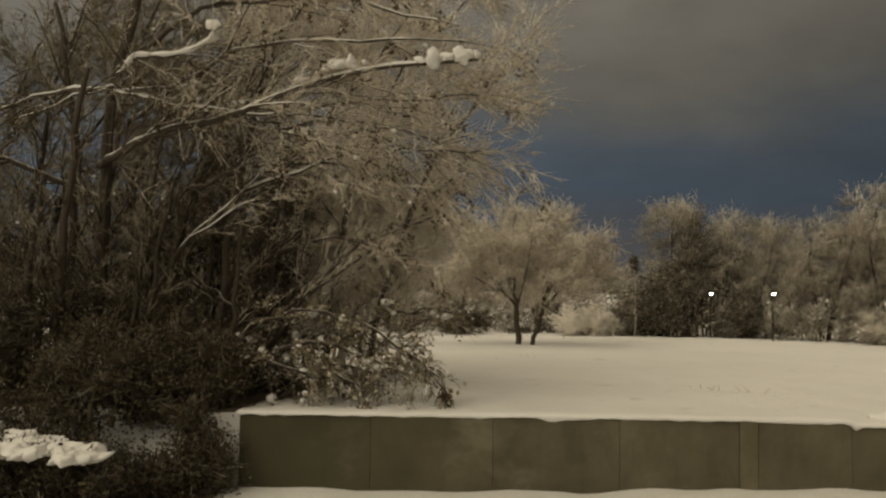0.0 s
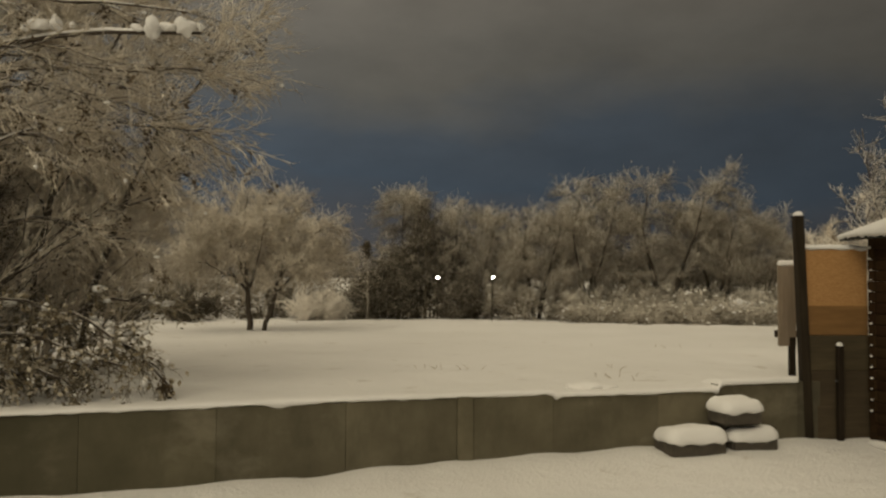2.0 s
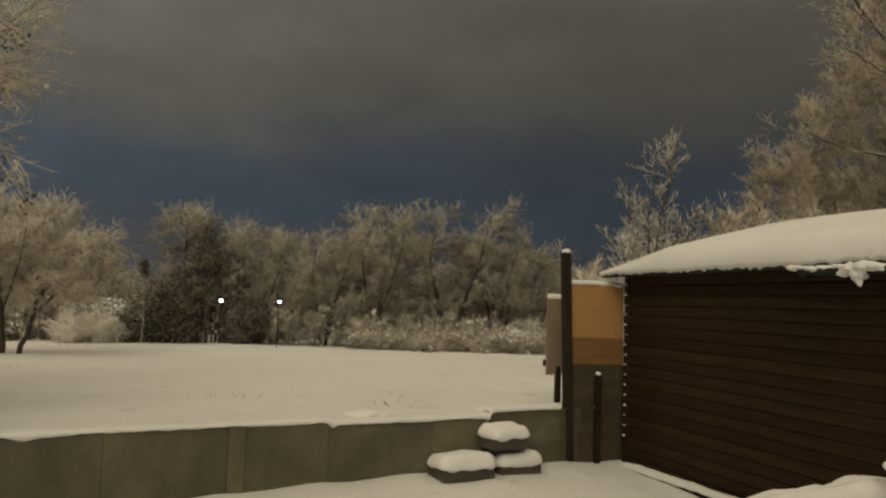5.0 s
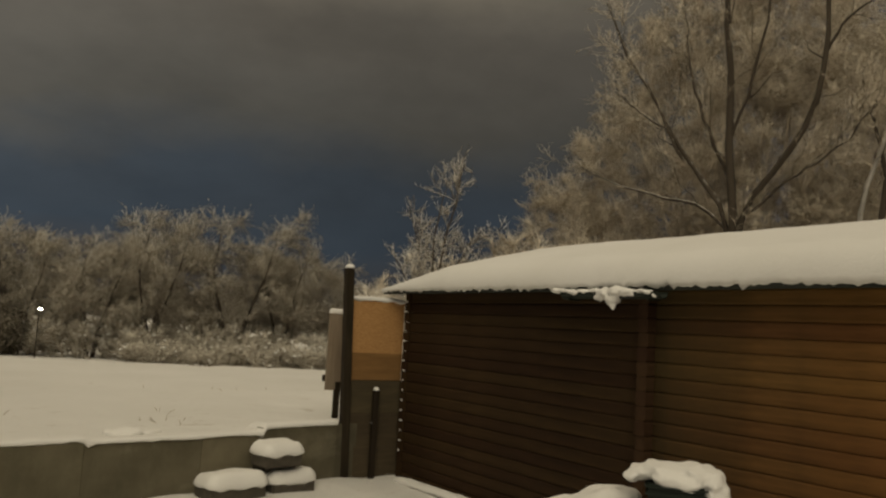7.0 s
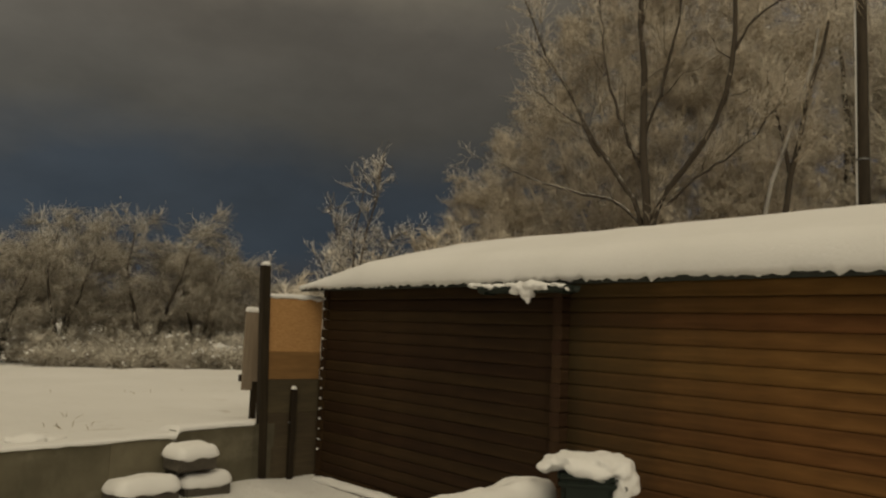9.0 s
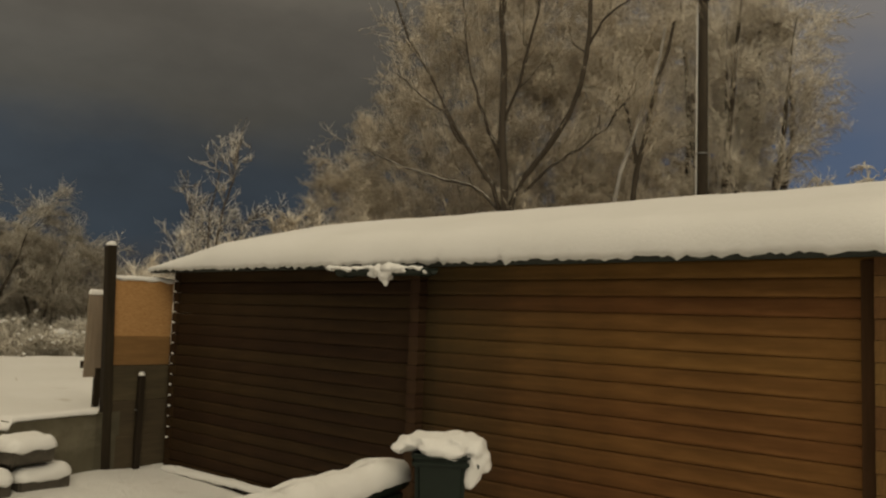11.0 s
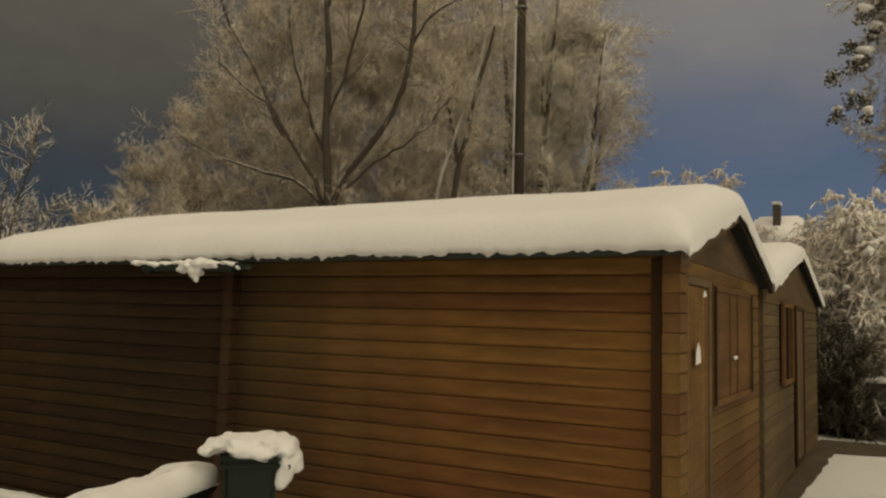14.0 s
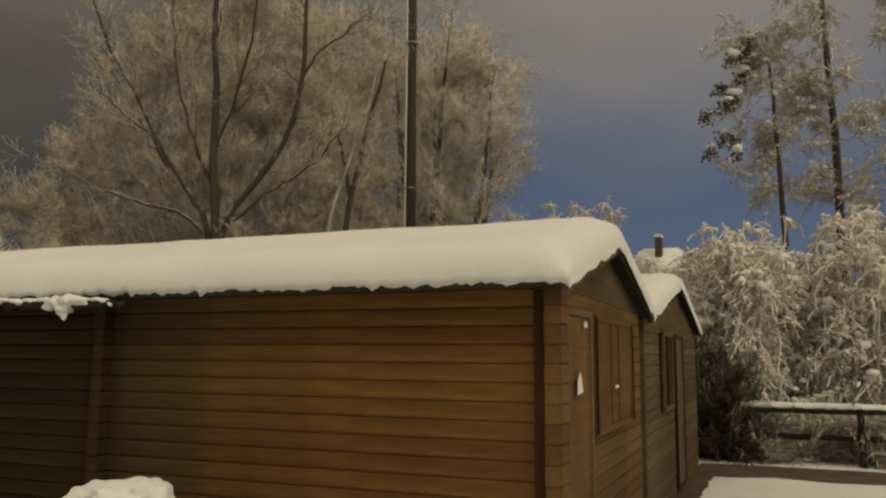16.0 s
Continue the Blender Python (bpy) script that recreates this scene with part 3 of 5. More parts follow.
def gable_peak(x0, x1, xa, z0, za, y, t, mat, parent):
    bm = bmesh.new()
    f = [bm.verts.new(p) for p in ((x0, y, z0), (x1, y, z0), (xa, y, za))]
    b = [bm.verts.new((v.co.x, y + t, v.co.z)) for v in f]
    bm.faces.new(f); bm.faces.new(b)
    for i in range(3):
        bm.faces.new((f[i], f[(i + 1) % 3], b[(i + 1) % 3], b[i]))
    return part("gable", bm, mat, parent, "boarded gable peak")


gable_peak(-.02, 3.17, APEX_X, 2.092, APEX_Z - .06, FRONT + .004, .05, LOG_GREY, cabin)
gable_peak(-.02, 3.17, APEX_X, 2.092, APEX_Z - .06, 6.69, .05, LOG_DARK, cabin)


def roof_slab(x0, z0, x1, z1, y0, y1, t, mat, parent):
    bm = bmesh.new()
    ring = [(x0, z0), (x1, z1), (x1, z1 + t), (x0, z0 + t)]
    a, b = [bm.verts.new((x, y0, z)) for x, z in ring], [bm.verts.new((x, y1, z)) for x, z in ring]
    bm.faces.new(a); bm.faces.new(b)
    for i in range(4):
        bm.faces.new((a[i], a[(i + 1) % 4], b[(i + 1) % 4], b[i]))
    return part("roof", bm, mat, parent, "felted roof slope under snow")


R0, R1 = -.33, 6.93
roof_slab(-.20, EAVE_Z - .035, APEX_X - .001, APEX_Z - .005, R0, R1, .04, FELT, cabin)
roof_slab(APEX_X + .001, APEX_Z - .005, EAVE_R, EAVE_Z - .035, R0, R1, .04, FELT, cabin)
for xa, za, xb, zb in ((-.2, EAVE_Z - .09, APEX_X, APEX_Z - .075), (APEX_X, APEX_Z - .075, EAVE_R, EAVE_Z - .09)):
    bm = bmesh.new()
    ring = [(xa, za), (xb, zb), (xb, zb + .10), (xa, za + .10)]
    a, b = [bm.verts.new((x, R0 - .022, z)) for x, z in ring], [bm.verts.new((x, R0 + .0, z)) for x, z in ring]
    bm.faces.new(a); bm.faces.new(b)
    for i in range(4):
        bm.faces.new((a[i], a[(i + 1) % 4], b[(i + 1) % 4], b[i]))
    part("barge_board", bm, LOG_GREY if xa < 0 else TRIM, cabin, "weathered barge board" if xa < 0 else "dark barge board")
part("fascia", box(-.222, R0, EAVE_Z - .034, -.202, R1, EAVE_Z + .004, .003), FELT, cabin, "dark fascia board")
# dark strips standing in for the shade beside the log ends and at the partition
part("corner_board", box(-.018, -.20, -.02, -.002, -.12, 2.07, .004), CORNER, cabin)
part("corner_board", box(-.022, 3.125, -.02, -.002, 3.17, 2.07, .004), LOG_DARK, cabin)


def framed(parent_name, x0, x1, z0, z1, y, bars, label, panel, frame_mat, depth=.035):
    th = thing(parent_name, (x0, y, z0), label, parent_name.split("_")[0], kind="structure")
    w, h = x1 - x0, z1 - z0
    part("panel", box(.03, .008, .03, w - .03, .03, h - .03, .003), panel, th)
    part("frame", box(0, -depth + .01, 0, .05, .012, h, .006), frame_mat, th)
    part("frame", box(w - .05, -depth + .01, 0, w, .012, h, .006), frame_mat, th)
    part("frame", box(.05, -depth + .012, h - .05, w - .05, .012, h, .006), frame_mat, th)
    part("frame", box(.05, -depth + .012, 0, w - .05, .012, .05, .006), frame_mat, th)
    for b in bars:
        part("mullion", box(b - .014, -depth + .016, .05, b + .014, .012, h - .05, .004), TRIM_DIM, th)
    return th


window_1 = framed("window_1", .87, 2.40, 1.16, 1.98, FRONT - .03, [], "cabin window with dark stiles and boarded panes", LOG_GREY, LOG_X)
for b in (.02, 1.51):
    part("stile", box(b - .028, -.034, .02, b + .028, -.027, .80, .002), TRIM, window_1, "dark weathered stile")
for a, b in ((.05, .60), (.64, .90), (.94, 1.48)):
    part("pane", box(a, -.010, .05, b, -.004, .77, .001), LOG_X, window_1)
for b in (.62, .92):
    part("mullion", box(b - .018, -.022, .05, b + .018, .012, .77, .004), LOG_X, window_1, "paler wooden mullion")
part("catch", box(.70, -.034, .30, .80, -.018, .325, .004), PAPER, window_1, "dab of snow on the catch")
door_1 = framed("door_1", .10, .84, .10, 1.99, FRONT - .03, [], "weathered brown boarded cabin door, shut", LOG_GREY, LOG_GREY, .022)
for i in range(6):
    part("board", box(.055 + i * .105, .0, .055, .055 + i * .105 + .100, .010, 1.83, .004), LOG_X, door_1)


def notice(at, w, h, skew, label):
    bm = bmesh.new()
    pts = [(-w / 2, 0), (w / 2, .01), (w / 2 - skew, h * .7), (0, h), (-w / 2 + skew * .4, h * .6)]
    f = [bm.verts.new((x, 0, z)) for x, z in pts]; b = [bm.verts.new((x, .004, z)) for x, z in pts]
    bm.faces.new(f); bm.faces.new(b)
    for i in range(5):
        bm.faces.new((f[i], f[(i + 1) % 5], b[(i + 1) % 5], b[i]))
    tagged(part("snow_patch", bm, PAPER, m=pose(*at)), label, "snow")


notice((.34, FRONT - .062, 1.465), .14, .13, .03, "white snow patch stuck to the cabin door")
notice((.53, FRONT - .062, 1.87), .09, .045, .02, "small white snow fleck stuck to the door")

# second cabin beyond the valley
CAB2_X0, CAB2_X1, CAB2_A, CAB2_Z = 3.46, 9.1, 6.28, 2.63
cabin_b = thing("log_cabin", (0, 0, 0), "second brown log cabin beside the first, snowy roof", "cabin")
log_b = log_mesh(CAB2_X1 - CAB2_X0, "x", COURSE, .07)
log_b.materials.append(LOG_GREY)
for i in range(ROWS_N):
    put("log", log_b, None, cabin_b, m=pose(CAB2_X0, FRONT, -.06 + i * COURSE))
gable_peak(CAB2_X0 - .1, CAB2_X1 + .1, CAB2_A, 2.05, CAB2_Z - .05, FRONT + .004, .05, LOG_GREY, cabin_b)
roof_slab(3.37, 2.06, CAB2_A - .001, CAB2_Z - .02, R0 + .02, 6.5, .04, FELT, cabin_b)
roof_slab(CAB2_A + .001, CAB2_Z - .02, 9.25, 2.06, R0 + .02, 6.5, .04, FELT, cabin_b)
for xa, za, xb, zb in ((3.37, 2.02, CAB2_A, CAB2_Z - .09), (CAB2_A, CAB2_Z - .09, 9.25, 2.02)):
    bm = bmesh.new()
    ring = [(xa, za), (xb, zb), (xb, zb + .10), (xa, za + .10)]
    a, b = [bm.verts.new((x, R0 - .002, z)) for x, z in ring], [bm.verts.new((x, R0 + .02, z)) for x, z in ring]
    bm.faces.new(a); bm.faces.new(b)
    for i in range(4):
        bm.faces.new((a[i], a[(i + 1) % 4], b[(i + 1) % 4], b[i]))
    part("barge_board", bm, TRIM, cabin_b, "dark barge board")
part("side_wall", box(9.0, -.2, -.1, 9.1, 6.3, 2.06), LOG_GREY, cabin_b)
part("side_wall", box(3.46, -.2, -.1, 3.54, 6.3, 2.06), LOG_GREY, cabin_b)
window_2 = framed("window_2", 4.6, 5.5, 1.1, 1.98, FRONT - .03, [.45], "dark framed window of the second cabin", TRIM_DIM, LOG_X)
door_2 = framed("door_2", 5.9, 6.8, .08, 1.98, FRONT - .03, [], "brown boarded door of the second cabin, shut", LOG_GREY, TRIM_DIM, .025)
part("board", box(.06, 0, .06, .44, .01, 1.84, .004), LOG_GREY, door_2)
part("board", box(.46, 0, .06, .84, .01, 1.84, .004), LOG_GREY, door_2)


def roof_snow(name, x0, z0, xa, za, x1, z1, y0, y1, thick, label, seed, end_fall=1.2):
    """Snow over both slopes: a rounded front end that hangs over the gable, a jagged edge along the eaves, thinning towards the back."""
    ny, n = int((y1 - y0) / .03), 34
    xs_ = [x0 + (x1 - x0) * i / n for i in range(n + 1)]
    m = 2 * (n + 1) + 4
    vv, ff = [], []
    for j in range(ny + 1):
        y = y0 + (y1 - y0) * (j / ny) if j > 8 else y0 + (y1 - y0) / ny * 9 * (j / 9) ** 1.6
        near_end = min(1.0, max(0.0, (y - y0) / (thick * 1.15)))
        end = min(math.sqrt(max(0.0, 1 - (1 - near_end) ** 2)), .12 + .88 * min(1.0, max(0.0, (y1 - y) / end_fall)))
        hang = .055 * max(0.0, 1 - (y - y0) / .05)
        drip = .030 + .014 * wobble(0, y, 0, 2.5, seed) + .020 * wobble(0, y, 0, 9, seed + 1) + .026 * wobble(0, y, 0, 19, seed + 2) + .016 * wobble(0, y, 0, 41, seed + 2)
        out = .045 + .02 * wobble(1, y, 0, 1.6, seed) + .008 * wobble(1, y, 0, 20, seed)
        top, low = [], []
        for x in xs_:
            base = z0 + (za - z0) * (x - x0) / (xa - x0) if x < xa else za + (z1 - za) * (x - xa) / (x1 - xa)
            rim_ = min(1.0, min(x - x0, x1 - x) / (thick * .9) + .28)
            rise = math.sqrt(max(0.0, 1 - (1 - rim_) ** 2))
            crest = -.25 * thick * math.exp(-((x - xa) / .22) ** 2)
            th = thick * rise * (1 + .06 * wobble(x, y, 0, .9, seed) + .025 * wobble(x, y, 0, 3.3, seed)) + crest
            top.append((x, y, base + th * end))
            rag = hang * (1 + .9 * wobble(x, 0, 0, 6, seed + 5) + .8 * wobble(x, 0, 0, 17, seed + 6))
            low.append((x, y + (.012 if j == 0 else 0), min(base - .012 - rag, base + th * end - .012)))
        rim_l = [(x0 - out * .6, y, z0 - drip), (x0 - out, y, z0 - drip * .4 + .01 + .02 * end)]
        rim_r = [(x1 + out, y, z1 + .01 + .02 * end), (x1 + out * .6, y, z1 - drip * .8)]
        vv += rim_l + top + rim_r + low[::-1]
    for j in range(ny):
        for i in range(m):
            a, b = j * m + i, j * m + (i + 1) % m
            ff.append((a, b, b + m, a + m))
    for o in (0, ny * m):
        for i in range(n):
            a, b = o + 2 + i, o + m - 1 - i
            ff.append((a, a + 1, b - 1, b))
        ff.append((o, o + 1, o + 2, o + m - 1))
        ff.append((o + n + 2, o + n + 3, o + n + 4, o + n + 5))
    ob = put(name, mesh_of(name, vv, ff), SNOW)
    bm = bmesh.new(); bm.from_mesh(ob.data)
    bmesh.ops.recalc_face_normals(bm, faces=bm.faces[:])
    bm.to_mesh(ob.data); bm.free()
    return tagged(ob, label, "snow")


roof_snow("roof_snow", -.20, EAVE_Z + .02, APEX_X, APEX_Z + .035, EAVE_R, EAVE_Z + .005, R0 - .055, R1 + .03, .215, "thick smooth fresh snow lying on the cabin roof", 1.0)
roof_snow("roof_snow", 3.42, 2.10, CAB2_A, CAB2_Z + .02, 9.22, 2.10, R0 - .035, 6.5, .17, "fresh snow lying on the second cabin roof", 6.0)

# gutter stub with sagging snow under the eave
gutter = thing("gutter", (0, 0, 0), "short dark green plastic gutter under the eave", "gutter")
gb = bmesh.new()
prev = None
for i in range(9):
    a = math.pi * i / 8
    ring = [gb.verts.new((-.285 - .05 * math.cos(a) * r, y, 2.055 - .055 * math.sin(a) * r)) for y in (2.70, 3.75) for r in (1.0, .88)]
    if prev:
        for p, q in ((0, 2), (1, 3)):
            gb.faces.new((prev[p], prev[q], ring[q], ring[p]))
    prev = ring
part("channel", gb, GUTTER_M, gutter)
for y in (2.8, 3.2, 3.65):
    part("bracket", box(-.345, y - .012, 1.992, -.222, y + .012, 2.004, .002), GUTTER_M, gutter)
rng = np.random.default_rng(17)
heap("snow_clump", [(3.42 + .055 * k, .01 * rng.normal(), 2.062 + .006 * rng.normal(), .05, .055, .018 + .006 * rng.random()) for k in range(10)],
     "thin shelf of snow lying along the gutter", "snow clumps on the gutter", .008, 1.0, .005, (0, 1), (-.29, -.05, 0))
heap("snow_clump", [(3.02, 0, 2.050, .08, .07, .034), (3.13, 0, 2.060, .10, .075, .042), (3.25, 0, 2.045, .08, .07, .042), (3.17, .01, 2.005, .07, .05, .048), (3.165, .01, 1.960, .028, .025, .040), (3.31, .01, 2.015, .045, .04, .028)],
     "sagging clump of snow with a hanging drip", "snow clumps on the gutter", .008, 2.0, .006, (0, 1), (-.31, 0, 0))
heap("snow_clump", [(2.88, 0, 2.058, .05, .045, .018), (2.81, 0, 2.048, .045, .04, .018), (2.75, 0, 2.026, .03, .03, .020)],
     "small curl of snow at the gutter's end", "snow clumps on the gutter", .008, 5.0, .005, (0, 1), (-.31, 0, 0))
# dabs of snow caught on the far log ends
rng = np.random.default_rng(18)
for i in range(3, ROWS_N):
    heap("snow_clump", [(0, 0, 0, .006 + .014 * rng.random(), .025, .004 + .008 * rng.random()), (.010 * rng.normal(), 0, .008, .007, .015, .006)],
         "dab of snow caught on a log end", "snow dabs on the log ends", .008, float(i), .01, (1, 0), (-.030 + .006 * rng.normal(), 6.70, -.02 + i * COURSE + .012))

# snow-topped plinth board at the cabin foot
plinth = part("plinth_board", box(-.10, 3.2, -.06, -.03, 6.62, .045, .006), TRIM, m=pose(0, 0, 0))
tagged(plinth, "dark plinth board along the cabin foot", "board")
pm = snow_lump(.13, 3.3, .045, 31, .035, .015, .6)
tagged(put("snow_mound", pm, SNOW, m=pose(-.09, 4.95, .05, -1.2, 0, 0)), "ridge of snow on the plinth board", "snow")

# ---------------------------------------------------------------- post, boards and blocks
post = thing("fence_post", (-.64, 6.83, 0), "tall dark leaning timber post with snowy top", "post")
part("shaft", box(-.047, -.047, -.3, .047, .047, 2.33, .008), TRIM, post)
post.matrix_basis = pose(-.64, 6.83, 0, 0, -2.2, 0)
tagged(put("snow_mound", snow_lump(.10, .10, .045, 3, .012, .01), SNOW, m=pose(-.727, 6.83, 2.325)), "small snow cap on the post", "snow")

panel = thing("osb_panel", (-.31, 6.86, 0), "orange strand board panel standing beside the cabin", "panel")
part("sheet", box(-.345, -.012, 1.07, .335, .012, 1.99, .003), OSB, panel)
part("strip", box(-.343, -.022, 1.088, .333, -.014, 1.39, .003), OSB_BROWN, panel, "darker brown lower strip")
for z0, z1, yy in ((.0, .362, -.02), (.362, .722, -.014), (.722, 1.085, -.018)):
    part("board", box(-.345, yy - .014, z0 - (.1 if z0 == 0 else 0), .345, yy + .008, z1, .004), BOARD_DARK, panel, "dark lower board")
tagged(put("snow_mound", snow_lump(.70, .07, .035, 8, .02, .018, .5), SNOW, m=pose(-.31, 6.86, 1.99)), "uneven snow line on the board top", "snow")
stub = thing("short_post", (-.33, 6.76, 0), "short dark post with a dab of snow", "post")
part("shaft", box(-.03, -.03, -.3, .03, .03, .985, .006), TRIM, stub)
part("peg", rod((-.03, 0, .62), (-.06, -.02, .63), .008), METAL, stub)
tagged(put("snow_mound", snow_lump(.07, .07, .035, 9, .01, .006), SNOW, m=pose(-.33, 6.76, .985)), "dab of snow on the short post", "snow")
rear = thing("fence_board", (-.45, 7.7, .5), "pale upright board behind the post, snow topped", "board")
part("sheet", box(-.07, -.012, .40, .14, .012, 1.33, .004), PALE_BOARD, rear)
part("rail", box(-.09, .012, .5, .16, .05, .58, .004), TRIM, rear)
part("leg", box(.06, -.02, -.3, .13, .03, .5, .004), TRIM, rear)
tagged(put("snow_mound", snow_lump(.22, .06, .05, 14, .014, .012), SNOW, m=pose(-.41, 7.7, 1.83)), "snow ridge on the pale board", "snow")


def block(x0, x1, z0, z1, yf, depth, cap, seed):
    th = thing("concrete_block", ((x0 + x1) / 2, yf, z0), "dark rough concrete block stacked by the wall", "block", "stacked blocks")
    th.matrix_basis = pose((x0 + x1) / 2, yf, z0, 0, 0, WALL_TURN + 2 * wobble(seed, 0, 0, 1.3))
    w = x1 - x0
    part("body", box(-w / 2, 0, 0, w / 2, depth, z1 - z0, .018, 2), STONE, th)
    s = put("snow_mound", snow_lump(w + .06, depth + .08, cap, seed, .022, .03, .25), SNOW, m=pose((x0 + x1) / 2, yf, z1, 0, 0, WALL_TURN) @ pose(0, depth / 2, 0))
    tagged(s, "thick pillow of snow on a concrete block", "snow", "snow on the blocks")


block(-2.34, -1.76, -.06, .145, 6.13, .34, .115, 41)
block(-1.68, -1.18, -.06, .125, 6.31, .33, .115, 42)
block(-1.79, -1.37, .27, .405, 6.24, .30, .11, 43)
part("spacer", box(-.12, .05, 0, .12, .28, .145, .01), STONE, bpy.data.objects["concrete_block"], m=pose(.48, .12, .195))

# ---------------------------------------------------------------- bin and storage box
bin_ = thing("wheelie_bin", (-1.015, 1.925, 0), "dark green plastic wheeled bin heaped with snow", "bin", turn=-48)
bb = bmesh.new()
lo = [bb.verts.new((sx * .12, sy * .14, .06)) for sx, sy in ((-1, -1), (1, -1), (1, 1), (-1, 1))]
hi = [bb.verts.new((sx * .15, sy * .175, .86)) for sx, sy in ((-1, -1), (1, -1), (1, 1), (-1, 1))]
bb.faces.new(lo); bb.faces.new(hi)
for i in range(4):
    bb.faces.new((lo[i], lo[(i + 1) % 4], hi[(i + 1) % 4], hi[i]))
bmesh.ops.bevel(bb, geom=bb.edges[:], offset=.03, segments=3, affect="EDGES")
part("body", bb, GREEN, bin_)
part("rim", box(-.165, -.19, .83, .165, .19, .87, .012, 2), GREEN, bin_)
part("lid", box(-.17, -.195, .872, .17, .195, .90, .018, 3), GREEN, bin_)
grip = part("handle", rod((.21, -.16, .84), (.21, .16, .84), .014), GREEN, bin_)
for s in (-1, 1):
    wheel = part("wheel", rod((.14, s * .16, .09), (.14, s * .21, .09), .09, sides=18), TRIM, bin_)
    part("hub", rod((.14, s * .205, .09), (.14, s * .216, .09), .035, sides=12), GREEN, wheel)
    part("handle_arm", rod((.15, s * .14, .84), (.21, s * .14, .84), .012), GREEN, grip)
heap("snow_mound", [(-.25, 0, .905, .055, .11, .032), (-.19, .02, .925, .08, .15, .045), (-.10, 0, .945, .10, .18, .048), (.0, .02, .950, .10, .18, .045), (.08, 0, .955, .10, .18, .050), (.16, 0, .925, .10, .17, .075),
                    (.215, -.02, .865, .075, .12, .085), (.245, -.03, .82, .050, .08, .055), (.18, -.09, .81, .075, .08, .085), (.165, -.10, .745, .050, .055, .055), (-.05, -.15, .915, .09, .05, .040), (.06, -.16, .895, .07, .05, .045)],
     "lumpy mitten of snow folded over the bin lid", voxel=.011, seed=8.0, rough=.016, along=(.669, -.743), at=(-1.010, 1.920, .012))

store = thing("storage_box", (-1.84, 2.055, 0), "low dark green garden storage box deep in snow", "box", turn=17)
part("body", box(-.92, -.11, -.1, .80, .11, .64, .02, 2), GREEN, store)
part("lid", box(-.95, -.13, .645, .83, .13, .70, .015, 2), GREEN, store)
for x in (-.6, 0, .6):
    part("rib", box(x - .03, -.125, .02, x + .03, -.112, .62, .004), GREEN, store)
tagged(put("snow_mound", snow_lump(1.82, .30, .12, 61, .026, .03, .22), SNOW, m=pose(-1.85, 2.055, .70, 0, 0, 17)), "long rounded bolster of snow on the storage box", "snow")


# ---------------------------------------------------------------- trees
def tree(name, lines, plan, seed, mats, label, trunk_sides=8, snow=0.0, category="tree", group="", split=2, leaves=None, lumps=None, hanging=None, pale_side=None, snow_first=None):
    """lines: stems as (points, thick, thin). plan: keyword sets for sprout(), with sides; the first `split` groups make the trunk part."""
    rng = np.random.default_rng(seed)
    P, R = stems_of(rng, lines)
    groups = [(P, R, trunk_sides)]
    levels = [(P, R)]
    for step in plan:
        step = dict(step)
        sides, source = step.pop("sides"), step.pop("source", -1)
        P, R = sprout(rng, *levels[source], **step)
        levels.append((P, R)); groups.append((P, R, sides))
    base = Vector(lines[0][0][0])
    th = thing(name, base, label, category, group)
    back = Matrix.Translation(-base)
    wood = put("trunk" if len(lines) < 4 else "branchwood", joined("trunk", groups[:split]), mats[0], th, m=back)
    if len(lines) > 3:
        wood["kind"] = "stuff"
    if pale_side:
        # crown split by position: inner twigs browner for shade, outer ones paler with frost
        edge, mat = pale_side
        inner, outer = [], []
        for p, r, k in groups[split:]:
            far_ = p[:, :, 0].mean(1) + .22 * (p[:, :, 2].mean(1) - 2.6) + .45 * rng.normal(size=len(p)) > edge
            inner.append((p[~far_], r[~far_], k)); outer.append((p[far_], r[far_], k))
        put("crown", joined("crown", inner), mats[1], th, "inner twigs toned brown for shade", m=back)
        put("crown", joined("crown", outer), mat, th, "outer twigs toned paler for open light and frost", m=back)
    else:
        put("crown", joined("crown", groups[split:]), mats[1], th, "fine twigs rimed with snow", m=back)
    if leaves:
        count, size, spread, mat, level = leaves
        put("foliage", mesh_of("foliage", *leafage(rng, levels[level][0], count, size, spread)), mat, th, "small dark withered leaves", m=back)
    if hanging:
        level, *how, mat = hanging
        put("dry_foliage", mesh_of("dry_foliage", *clusters(rng, levels[level][0], *how)), mat, th, "dark dry clusters hanging from twig ends", m=back)["kind"] = "stuff"
    if lumps:
        got = [puffs(rng, levels[level][0], count, size, .75, 2 if size > .1 else 1) for level, count, size in (lumps if isinstance(lumps, list) else [lumps])]
        offs = np.cumsum([0] + [len(v) for v, _ in got])
        put("snow_lump", mesh_of("snow_lump", np.concatenate([v for v, _ in got]), np.concatenate([f + o for (_, f), o in zip(got, offs)])), SNOW, th, "soft lumps of snow caught on twigs", m=back)["kind"] = "stuff"
    if snow:
        S = [(*snow_strip(p, r, rng, snow * share, 1.25), 5) for (p, r), share in ((tuple(a[:snow_first] for a in levels[0]), 1.0), (tuple(a[:(snow_first or 0) * plan[0]["count"] or None] for a in levels[1]), .22))]
        put("snow", joined("snow", S), SNOW, th, "snow lying along the branches", m=back)
    return th


